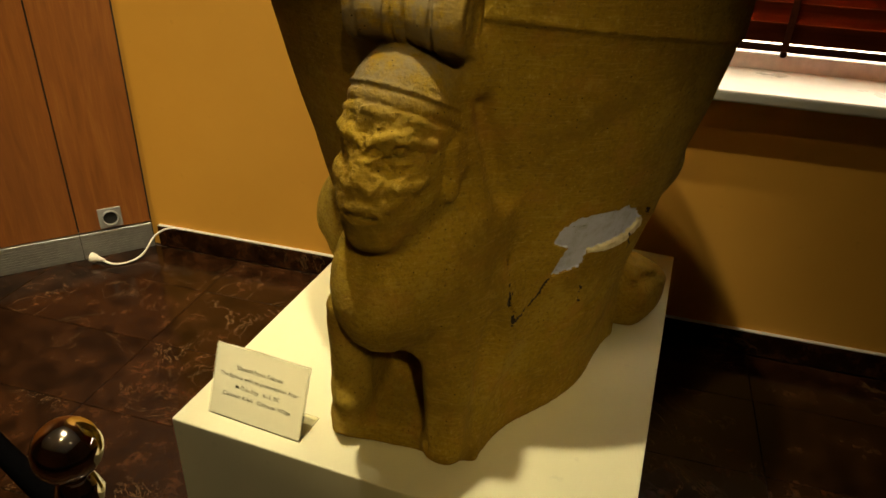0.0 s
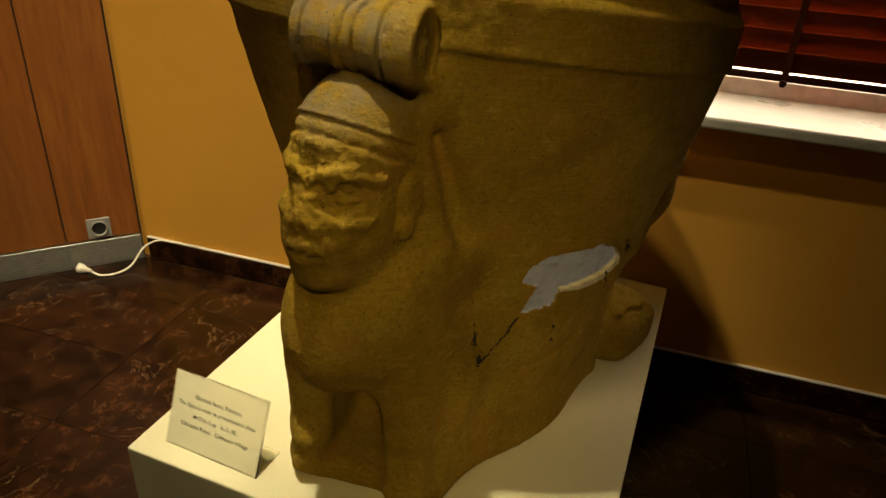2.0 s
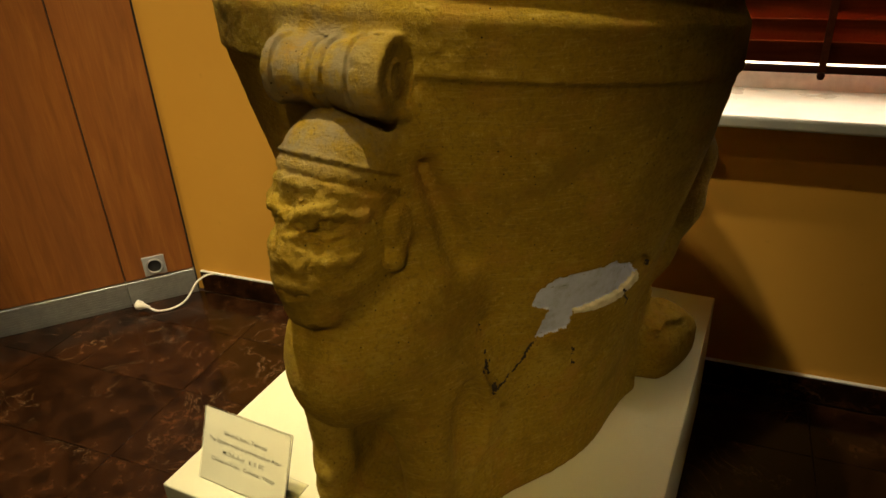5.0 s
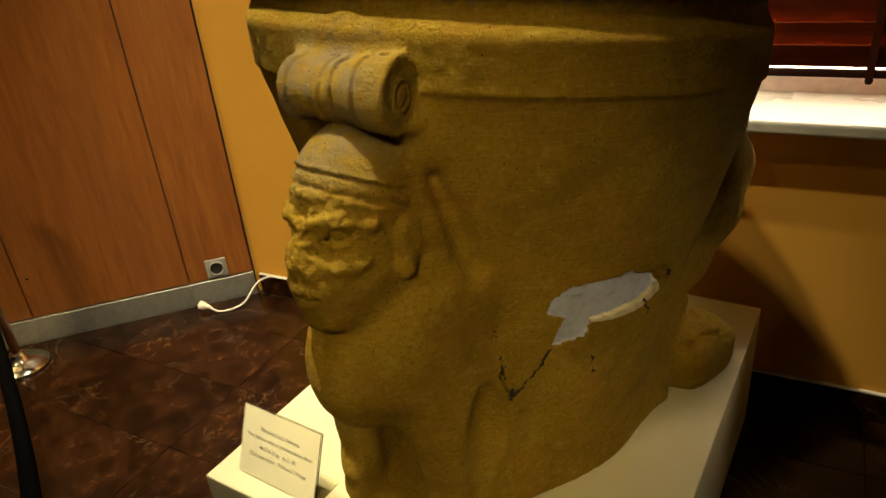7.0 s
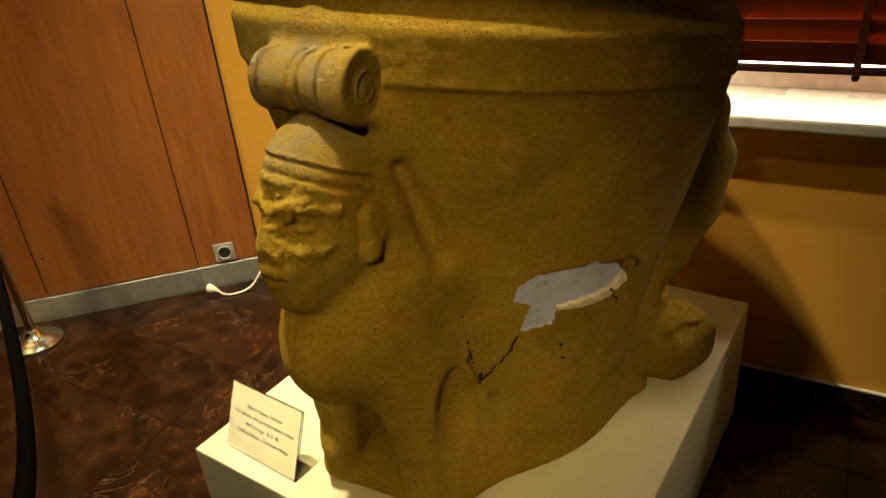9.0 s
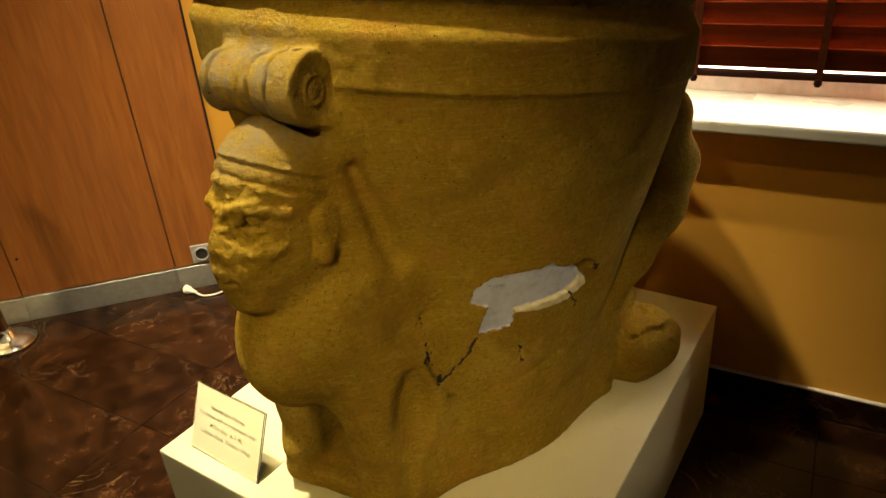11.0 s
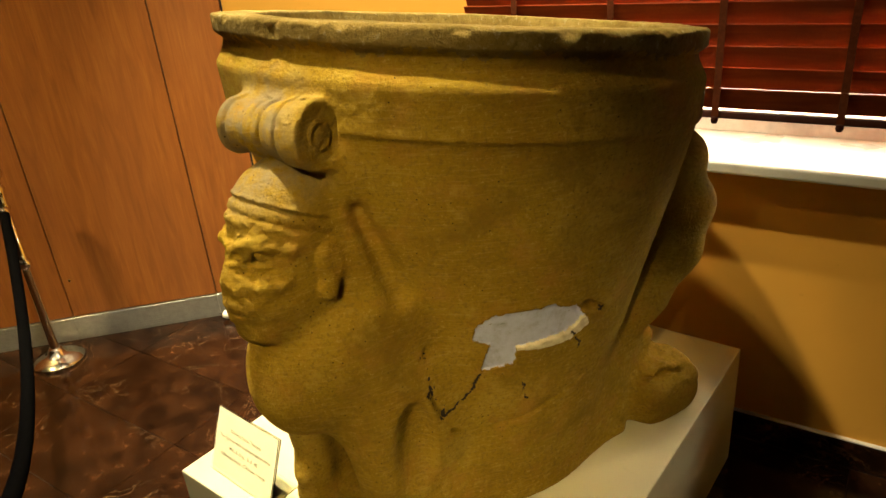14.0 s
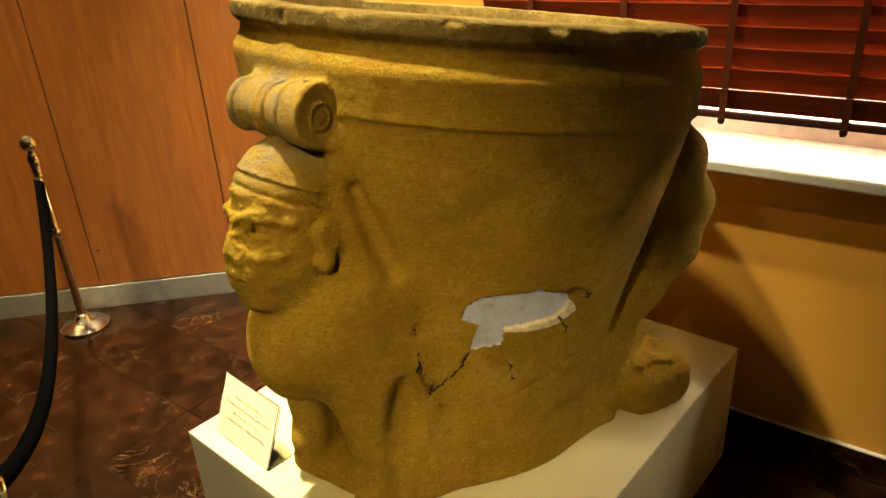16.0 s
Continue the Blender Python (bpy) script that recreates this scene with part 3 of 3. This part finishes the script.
def sphinx(centre, deg, stand=180):
    """The forepart of a sphinx; deg: the way its face looks, stand: its legs, from north, anticlockwise."""
    f = np.array([-math.sin(radians(deg)), math.cos(radians(deg))])
    s = np.array([-f[1], f[0]])
    lf = np.array([-math.sin(radians(stand)), math.cos(radians(stand))])

    def at(u, v, z):
        return (centre[0] + s[0] * u + f[0] * v, centre[1] + s[1] * u + f[1] * v, z)

    def leg(u, v, z):
        return (centre[0] - lf[1] * u + lf[0] * v, centre[1] + lf[0] * u + lf[1] * v, z)

    def line(points, r, k, cut=False):
        for p, q in zip(points, points[1:]):
            limb(at(*p), at(*q), r, r, k, cut)

    turn, stance = deg - 180, stand - 180
    # neck slab joining the basin, chest and shoulders
    blob(at(0, -0.075, 0.97), (0.066, 0.105, 0.17), (0, 0, turn), 0.02)
    limb(at(-0.004, -0.012, 0.94), at(-0.008, 0.000, 0.83), 0.066, 0.078, 0.03)
    blob(at(-0.022, -0.004, 0.765), (0.090, 0.110, 0.122), (0, 0, turn), 0.04)
    blob(at(0.0, -0.100, 0.78), (0.090, 0.095, 0.17), (0, 0, turn), 0.06)
    limb(at(0.040, -0.030, 0.84), leg(0.072, -0.055, 0.60), 0.050, 0.042, 0.05)
    limb(at(0.062, -0.105, 0.86), leg(0.082, -0.100, 0.56), 0.032, 0.038, 0.09)
    blob(at(0, -0.165, 0.65), (0.130, 0.14, 0.15), (0, 0, turn), 0.06)
    # hollow between the forelegs
    block(leg(-0.026, -0.05, 0.525), (0.068, 0.15, 0.105), (0, 0, stance), 0.04, 0.015, cut=True)
    # forelegs with paws
    block(leg(0.074, -0.060, 0.54), (0.034, 0.050, 0.16), (0, 0, stance), 0.022, 0.035)
    limb(leg(0.078, -0.040, 0.66), leg(0.078, -0.050, 0.44), 0.036, 0.033, 0.02)
    blob(leg(0.078, -0.046, 0.415), (0.038, 0.055, 0.036), (0, 0, stance), 0.02)
    block(leg(-0.118, -0.115, 0.52), (0.030, 0.070, 0.15), (0, 0, stance), 0.02, 0.03)
    limb(leg(-0.116, -0.035, 0.68), leg(-0.120, -0.065, 0.44), 0.032, 0.026, 0.03)
    blob(leg(-0.112, -0.046, 0.474), (0.030, 0.040, 0.032), (20, 0, stance), 0.025)
    blob(leg(-0.114, -0.046, 0.420), (0.030, 0.038, 0.036), (0, 0, stance), 0.020)
    for u in (0.052, 0.068, 0.084):
        limb(leg(u, -0.012, 0.425), leg(u, 0.002, 0.392), 0.0035, 0.004, 0.008, cut=True)
    # skull, face, muzzle, chin
    blob(at(0, -0.005, 1.050), (0.078, 0.098, 0.102), (0, 0, turn), 0.02)
    blob(at(0, 0.028, 0.965), (0.071, 0.089, 0.100), (0, 0, turn), 0.02)
    blob(at(0, 0.083, 0.944), (0.042, 0.036, 0.036), (0, 0, turn), 0.025)
    blob(at(0, 0.078, 0.897), (0.040, 0.034, 0.028), (0, 0, turn), 0.025)
    line([(-0.05, 0.086, 0.856), (0, 0.099, 0.852), (0.05, 0.086, 0.856)], 0.010, 0.018, cut=True)
    for e in (-1, 1):
        tilt = turn + e * 45
        # socket, eyeball, lids, brow
        blob(at(e * 0.046, 0.088, 1.016), (0.034, 0.017, 0.017), (0, 0, tilt), 0.008, cut=True)
        blob(at(e * 0.041, 0.067, 1.013), (0.024, 0.015, 0.011), (0, 0, tilt), 0.002)
        line([(e * 0.020, 0.097, 1.020), (e * 0.032, 0.089, 1.029), (e * 0.047, 0.074, 1.027), (e * 0.063, 0.050, 1.013)], 0.0046, 0.003)
        line([(e * 0.020, 0.097, 1.018), (e * 0.034, 0.085, 1.001), (e * 0.050, 0.069, 1.000), (e * 0.063, 0.050, 1.010)], 0.0040, 0.003)
        line([(e * 0.010, 0.098, 1.040), (e * 0.030, 0.091, 1.047), (e * 0.050, 0.073, 1.046), (e * 0.070, 0.036, 1.030)], 0.0065, 0.012)
        # cheekbone below the eye, wing of the nose
        blob(at(e * 0.044, 0.076, 0.982), (0.036, 0.017, 0.014), (0, 0, tilt), 0.014)
        blob(at(e * 0.017, 0.104, 0.980), (0.013, 0.015, 0.012), (0, 0, turn), 0.006)
        # ear: rim, hollow and lobe, with a cleft before it
        blob(at(e * 0.074, -0.022, 0.992), (0.014, 0.025, 0.037), (12, 0, turn), 0.008)
        blob(at(e * 0.090, -0.020, 0.992), (0.007, 0.010, 0.018), (12, 0, turn), 0.006, cut=True)
        blob(at(e * 0.075, -0.010, 0.950), (0.013, 0.017, 0.019), (0, 0, turn), 0.012)
        line([(e * 0.088, 0.008, 1.000), (e * 0.088, 0.014, 0.955), (e * 0.084, 0.006, 0.922)], 0.0028, 0.008, cut=True)
        # hair behind the ear
        limb(at(e * 0.052, -0.055, 1.05), at(e * 0.060, -0.07, 0.86), 0.018, 0.026, 0.02)
        limb(at(e * 0.060, -0.075, 0.98), at(e * 0.066, -0.09, 0.84), 0.022, 0.030, 0.03)
        limb(at(e * 0.050, -0.080, 1.09), at(e * 0.068, -0.130, 0.84), 0.018, 0.022, 0.06)
    # soft hollow between the hair and the basin, and beside the foreleg
    limb(at(0.080, -0.078, 1.06), at(0.112, -0.112, 0.91), 0.004, 0.014, 0.03, cut=True)
    blob(leg(0.140, -0.075, 0.60), (0.030, 0.040, 0.095), (0, 0, stance), 0.03, cut=True)
    # nose and lips
    limb(at(0, 0.090, 1.034), at(0, 0.106, 0.988), 0.010, 0.017, 0.012)
    line([(-0.026, 0.101, 0.945), (-0.010, 0.113, 0.953), (0.010, 0.113, 0.953), (0.026, 0.101, 0.945)], 0.0085, 0.006)
    line([(-0.022, 0.102, 0.934), (0, 0.113, 0.928), (0.022, 0.102, 0.934)], 0.0085, 0.006)
    line([(-0.032, 0.106, 0.940), (0, 0.126, 0.941), (0.032, 0.106, 0.940)], 0.0034, 0.003, cut=True)
    # bands round the head, dropping towards the ears
    for z0, size, proud in ((1.119, 0.0026, True), (1.113, 0.0020, False), (1.090, 0.0026, False)):
        ring = []
        for i in range(27):
            a = math.pi * (i / 26 - 0.5) * 1.15
            q = 0.9
            for step in range(6):
                v = -0.005 + 0.098 * q * math.cos(a)
                z = z0 - 0.5 * (0.085 - v)
                q = math.sqrt(max(0.05, 1 - ((z - 1.050) / 0.102) ** 2))
            ring.append((0.078 * q * math.sin(a), v, z))
        line(ring, size, 0.004, cut=not proud)
    # hair worn to low knobs between the lowest band and the brow
    for row, z0 in enumerate((1.081, 1.066, 1.053)):
        for i in range(17):
            a = radians(-70 + 9 * i + 4 * row + random.uniform(-2, 2))
            if random.random() < 0.3 or abs(math.degrees(a)) > 66:
                continue
            r = random.uniform(0.004, 0.0075)
            blob(at(0.078 * 0.93 * math.sin(a), -0.005 + 0.0925 * math.cos(a), z0 - 0.046 * (1 - math.cos(a))), (r, r, r), (0, 0, turn), 0.006)
    # uneven crown
    blob(at(0.028, 0.004, 1.156), (0.012, 0.03, 0.012), (0, 0, turn), 0.012, cut=True)
    blob(at(-0.03, 0.03, 1.150), (0.018, 0.016, 0.009), (0, 0, turn), 0.010, cut=True)


sphinx((-0.145, 1.338), 166)

# bolster with two volutes above the head
BOLSTER = [(-0.066, 0.034), (-0.063, 0.041), (-0.052, 0.043), (-0.048, 0.036), (-0.044, 0.0395), (-0.028, 0.037), (-0.012, 0.038), (-0.009, 0.044), (0.000, 0.044), (0.003, 0.037),
           (0.006, 0.043), (0.016, 0.044), (0.019, 0.036), (0.023, 0.042), (0.036, 0.044), (0.050, 0.049), (0.052, 0.043), (0.056, 0.043), (0.059, 0.051), (0.094, 0.054), (0.100, 0.050)]
MIDDLE = np.array((-0.156, 1.344, 1.191))
spool(MIDDLE, (1, 0.03, -0.04), BOLSTER, 0.003)
block((-0.148, 1.415, 1.188), (0.088, 0.055, 0.046), (0, 0, 0), 0.012, 0.02)
blob((-0.090, 1.405, 1.135), (0.060, 0.045, 0.060), (0, 0, 0), 0.03)
END = MIDDLE + np.array([0.1035, 0.003, -0.004])
blob(END, (0.0065, 0.041, 0.041), (0, 2, 2), 0.003, cut=True)
spool(END - np.array([0.010, 0, 0]), (1, 0.03, -0.04), [(-0.01, 0.024), (0.006, 0.024), (0.009, 0.020)], 0.003)
disc = [END + np.array([0.0005, 0.014 * math.cos(i * 0.2618), 0.014 * math.sin(i * 0.2618)]) for i in range(25)]
for a, b in zip(disc, disc[1:]):
    limb(a, b, 0.003, 0.003, 0.003, cut=True)
for i in range(16):
    a = random.uniform(0.4, 2.6)
    along = random.choice((-0.05, -0.005, 0.010, 0.062, 0.08))
    blob(MIDDLE + np.array([along, -0.047 * math.cos(a - 0.4), 0.047 * math.sin(a)]), (random.uniform(0.004, 0.009), 0.006, 0.004), (0, 0, random.uniform(0, 90)), 0.005, cut=True)

# the sphinx at the back, its neck standing free of the basin
limb((0.205, 2.085, 1.00), (0.232, 2.098, 0.955), 0.055, 0.064, 0.02)
limb((0.232, 2.098, 0.955), (0.236, 2.100, 0.905), 0.064, 0.052, 0.02)
limb((0.236, 2.100, 0.905), (0.252, 2.112, 0.850), 0.052, 0.062, 0.03)
limb((0.252, 2.112, 0.850), (0.240, 2.075, 0.760), 0.062, 0.062, 0.03)
limb((0.240, 2.075, 0.760), (0.195, 2.005, 0.665), 0.062, 0.058, 0.03)
limb((0.195, 2.005, 0.665), (0.130, 1.955, 0.585), 0.058, 0.075, 0.03)
limb((0.130, 1.955, 0.585), (0.130, 1.950, 0.450), 0.075, 0.080, 0.03)
limb((0.135, 2.00, 1.00), (0.205, 2.085, 1.00), 0.055, 0.055, 0.02)
# hind paw resting at the back
blob((0.228, 2.015, 0.43), (0.080, 0.105, 0.082), (0, 0, -25), 0.03)
block((0.245, 2.02, 0.425), (0.058, 0.075, 0.062), (0, 12, -25), 0.025, 0.03)
blob((0.27, 2.05, 0.405), (0.05, 0.07, 0.05), (0, 0, -25), 0.02)
blob((0.255, 2.055, 0.512), (0.04, 0.05, 0.016), (0, 20, -25), 0.015, cut=True)
for toe in (-0.035, 0.004, 0.042):
    limb((0.318 + toe * 0.42, 2.0 + toe * 0.9, 0.455), (0.335 + toe * 0.42, 1.99 + toe * 0.9, 0.385), 0.006, 0.008, 0.010, cut=True)
for i in range(9):
    limb((0.23 + 0.012 * i, 1.93 + 0.017 * i, 0.492 - 0.004 * (i % 3)), (0.242 + 0.012 * i, 1.945 + 0.017 * i, 0.49 - 0.005 * ((i + 1) % 3)), 0.005, 0.005, 0.006, cut=True)

# chipped rim
for i in range(44):
    a = random.uniform(-2.2, 0.6)
    r = random.uniform(0.004, 0.010)
    q = BASIN_TOP + np.array([0.452 * math.cos(a), 0.452 * math.sin(a), 0]) + UP * random.uniform(-0.006, 0.004)
    q[2] -= 0.132 * 0.452 * math.sin(a) + 0.045 * 0.452 * math.cos(a)
    blob(q, (r * 1.6, r * 1.2, r * 0.7), (random.uniform(-30, 30), random.uniform(-30, 30), random.uniform(0, 180)), 0.006, cut=True)
blob((-0.165, 1.367, 1.325), (0.03, 0.016, 0.02), (0, 20, 10), 0.008, cut=True)


# cracks round the mended break
CLEFTS = []


def round_axis(a, z, r):
    t = z - BASIN_TOP[2]
    return np.array([BASIN_TOP[0] + SKEW[0] * t + r * math.sin(radians(a)), BASIN_TOP[1] + SKEW[1] * t - r * math.cos(radians(a)), z])


def crack(points, r0, r1):
    """A jagged cleft through places given by angle, height and distance from the axis."""
    last, n = None, 5 * (len(points) - 1)
    for i in range(n + 1):
        k, u = min(i // 5, len(points) - 2), (i - 5 * min(i // 5, len(points) - 2)) / 5
        a, z, r = (p + (q - p) * u for p, q in zip(points[k], points[k + 1]))
        q = round_axis(a + random.uniform(-0.5, 0.5), z + random.uniform(-0.003, 0.003), r)
        if last is not None:
            w = r0 + (r1 - r0) * i / n
            out = np.array([math.sin(radians(a)), -math.cos(radians(a)), 0])
            for step in (0, 0.008, 0.016):
                limb(last + step * out, q + step * out, w, w, 0.002, cut=True)
                CLEFTS.append((last + step * out, q + step * out, w))
        last = q


crack([(17.5, 0.737, 0.338), (18.4, 0.713, 0.341), (18.1, 0.699, 0.347), (19.7, 0.675, 0.340), (20.7, 0.648, 0.331)], 0.0025, 0.006)
crack([(20.7, 0.648, 0.331), (24.6, 0.658, 0.311), (29.5, 0.683, 0.305), (33.1, 0.718, 0.315)], 0.0035, 0.003)
crack([(43.9, 0.733, 0.321), (45.4, 0.705, 0.312), (47.5, 0.675, 0.304), (48.8, 0.639, 0.293)], 0.004, 0.002)
crack([(61.9, 0.779, 0.335), (66.2, 0.745, 0.329), (66.0, 0.720, 0.322)], 0.0025, 0.002)
crack([(64.5, 0.827, 0.350), (69.0, 0.815, 0.346), (73.1, 0.803, 0.342)], 0.013, 0.006)
crack([(17.0, 0.79, 0.345), (16.8, 0.775, 0.343)], 0.003, 0.002)
crack([(22.3, 0.606, 0.314), (36.5, 0.585, 0.284), (52.5, 0.600, 0.285), (64.0, 0.625, 0.294), (75.0, 0.646, 0.304)], 0.006, 0.006)

# the break filled with mortar: outline by angle and height
BREAK = [(30.8, 0.798), (31.9, 0.828), (36.5, 0.849), (44.4, 0.852), (50, 0.850), (53.6, 0.857), (56, 0.843), (59.3, 0.838), (64.0, 0.834), (65.8, 0.804), (61.2, 0.780),
         (52.5, 0.776), (43.6, 0.772), (44.1, 0.749), (43.5, 0.734), (36.5, 0.728), (33.1, 0.723), (34.0, 0.753), (35.8, 0.785)]
FILL = [(65.8, 0.806), (68.2, 0.783), (61.8, 0.760), (52.7, 0.758), (44.2, 0.766), (43.6, 0.773), (52.5, 0.778), (61.2, 0.782)]


def within(poly, a, z):
    """Which of the places (a, z) lie inside an outline."""
    hit = np.zeros(np.broadcast(a, z).shape, dtype=bool)
    for (a0, z0), (a1, z1) in zip(poly, poly[1:] + poly[:1]):
        if z0 != z1:
            hit ^= ((z0 > z) != (z1 > z)) & (a < (a1 - a0) * (z - z0) / (z1 - z0) + a0)
    return hit


def bearings(x, y, z):
    t = z - BASIN_TOP[2]
    cx, cy = BASIN_TOP[0] + SKEW[0] * t, BASIN_TOP[1] + SKEW[1] * t
    a = np.degrees(np.arctan2(x - cx, cy - y))
    wob = np.sin(a * 2.3 + z * 310) + np.sin(a * 4.1 - z * 220)
    return a + 0.15 * wob, z + 0.001 * np.sin(a * 1.7 + z * 160)


sl, g = window((0.13, 1.63, 0.79), (0.19, 0.2, 0.09))
a, z = bearings(*g)
field[sl] += 0.006 * within(BREAK, a, z)
field[sl] -= 0.002 * within(FILL, a, z)

# weathering
def lattice(scale, seed):
    """Smooth value noise on the grid."""
    rng = np.random.default_rng(seed)
    n = [int((HI[i] - LO[i]) / scale) + 3 for i in range(3)]
    v = rng.random(n, dtype=np.float32) - np.float32(0.5)
    for ax in range(3):
        t = (AX[ax] - np.float32(LO[ax])) / np.float32(scale)
        i = t.astype(int)
        u = t - i
        u = u * u * (3 - 2 * u)
        shape = [1, 1, 1]
        shape[ax] = -1
        u = u.reshape(shape)
        v = np.take(v, i, axis=ax) * (1 - u) + np.take(v, i + 1, axis=ax) * u
    return v


field += 0.004 * lattice(0.09, 1)
field += 0.0014 * lattice(0.032, 2)
field += 0.0014 * lattice(0.013, 3)
# the face is worn rough
sl, g = window((-0.16, 1.24, 1.02), (0.10, 0.09, 0.12))
fall = np.clip(1.3 - np.sqrt(((g[0] + 0.16) / 0.09) ** 2 + ((g[1] - 1.23) / 0.08) ** 2 + ((g[2] - 1.03) / 0.11) ** 2), 0, 1).astype(np.float32)
field[sl] += fall * (0.002 * lattice(0.018, 4)[sl] + 0.0065 * lattice(0.0065, 5)[sl])


def surface(f):
    """Surface nets: one vertex for each cell that the surface crosses, one quad for each crossed edge."""
    inside = f < 0
    c = inside[:-1, :-1, :-1].astype(np.int8)
    for dx, dy, dz in ((1, 0, 0), (0, 1, 0), (0, 0, 1), (1, 1, 0), (1, 0, 1), (0, 1, 1), (1, 1, 1)):
        c += inside[dx:dx + c.shape[0], dy:dy + c.shape[1], dz:dz + c.shape[2]]
    cells = np.argwhere((c > 0) & (c < 8))
    index = np.full(c.shape, -1, dtype=np.int32)
    index[cells[:, 0], cells[:, 1], cells[:, 2]] = np.arange(len(cells))
    total = np.zeros((len(cells), 3))
    count = np.zeros(len(cells))
    corners = [(i, j, k) for i in (0, 1) for j in (0, 1) for k in (0, 1)]
    val = {q: f[cells[:, 0] + q[0], cells[:, 1] + q[1], cells[:, 2] + q[2]] for q in corners}
    for q in corners:
        for ax in range(3):
            if q[ax]:
                continue
            r = list(q)
            r[ax] = 1
            a, b = val[q], val[tuple(r)]
            hit = (a < 0) != (b < 0)
            t = np.where(hit, a / np.where(hit, a - b, 1), 0)
            p = np.tile(np.array(q, dtype=float), (len(cells), 1))
            p[:, ax] = t
            total += p * hit[:, None]
            count += hit
    verts = (cells + total / count[:, None]) * CELL + LO
    quads = []
    for ax in range(3):
        o1, o2 = [i for i in range(3) if i != ax]
        a = np.take(inside, range(0, inside.shape[ax] - 1), axis=ax)
        b = np.take(inside, range(1, inside.shape[ax]), axis=ax)
        for flip, mask in ((False, a & ~b), (True, b & ~a)):
            e = np.argwhere(mask)
            e = e[(e[:, o1] > 0) & (e[:, o2] > 0) & (e[:, o1] < f.shape[o1] - 1) & (e[:, o2] < f.shape[o2] - 1)]
            four = []
            for d1, d2 in ((-1, -1), (0, -1), (0, 0), (-1, 0)):
                q = e.copy()
                q[:, o1] += d1
                q[:, o2] += d2
                four.append(index[q[:, 0], q[:, 1], q[:, 2]])
            quad = np.stack(four, 1)
            quads.append(quad[:, ::-1] if flip != (ax == 1) else quad)
    quads = np.concatenate(quads)
    return verts, quads[(quads >= 0).all(1)]


verts, quads = surface(np.where(gz < PH + 0.001, np.maximum(field, 0.001), field))
mid = verts[quads].mean(1)
a, z = bearings(mid[:, 0], mid[:, 1], mid[:, 2])
near = (mid[:, 0] > -0.05) & (mid[:, 1] < 1.95) & (np.hypot(mid[:, 0] + 0.1, mid[:, 1] - 1.8) > 0.27)
slot = np.zeros(len(quads), dtype=np.int32)
slot[(mid - BASIN_TOP) @ UP > -0.036 + 0.006 * np.sin(a * 0.31) + 0.004 * np.sin(a * 1.7)] = 4
slot[near & within(BREAK, a, z)] = 1
slot[near & within(FILL, a, z)] = 2
# faces within a cleft get the painted shade colour
for p, q, w in CLEFTS[:-60]:
    d = q - p
    u = np.clip(((mid - p) @ d) / (d @ d), 0, 1)
    slot[np.linalg.norm(mid - p - u[:, None] * d, axis=1) < w * 0.7 + 0.0008] = 3


def carved(name, faces, slots, materials):
    """A smooth mesh object of some of the block's faces."""
    used, index = np.unique(faces, return_inverse=True)
    index = index.reshape(-1).astype(np.int32)
    me = bpy.data.meshes.new(name)
    me.vertices.add(len(used))
    me.vertices.foreach_set("co", verts[used].astype(np.float32).ravel())
    me.loops.add(len(index))
    me.loops.foreach_set("vertex_index", index)
    me.polygons.add(len(faces))
    me.polygons.foreach_set("loop_start", np.arange(0, len(index), 4, dtype=np.int32))
    me.polygons.foreach_set("use_smooth", np.ones(len(faces), dtype=bool))
    for m in materials:
        me.materials.append(m)
    me.polygons.foreach_set("material_index", slots.astype(np.int32))
    me.update(calc_edges=True)
    me.validate()
    return new(name, me)


keep = (slot != 1) & (slot != 2)
altar = carved("sphinx_altar", quads[keep], slot[keep], (STONE, STONE, STONE, CRACK_SHADE, CRUST))
tagged(altar, "weathered brown tuff basin carried by carved sphinxes, cracked and mended", "stone altar")
for name, n, m, label in (("mortar_repair", 1, MORTAR, "lilac-grey mortar filling a break"), ("plaster_repair", 2, PLASTER, "cream plaster strip along the break")):
    patch = carved(name, quads[slot == n], np.zeros((slot == n).sum()), (m,))
    patch.parent = altar
    tagged(patch, label)

# ---- floor tiles ----
TX, TY = 0.61, 0.305
tile_mesh = {}
for i in range(-9, 9):
    for j in range(-10, 4):
        x0, y0 = -1.165 + TX * i, 1.61 + TY * j
        x1, y1 = x0 + TX, min(y0 + TY, WALL_Y - 0.004)
        if y1 - y0 < 0.03 or y0 < -2.8 or x0 < -4.6 or x1 > 3.2:
            continue
        cut = (x0 + x1) / 2 - (y0 + y1) / 2
        if cut < CORNER.x - CORNER.y - 0.45:
            continue
        key = round(y1 - y0, 3)
        if key not in tile_mesh:
            b = box(0.001, 0.001, -0.004, TX - 0.001, key - 0.001, 0.0, 0.0008, 1)
            ob = part("tile", b, MARBLE, floor_ob)
            tile_mesh[key] = ob.data
        else:
            ob = new("tile", tile_mesh[key])
            ob.parent = floor_ob
        ob.location = (x0, y0, random.uniform(-0.0004, 0.0))
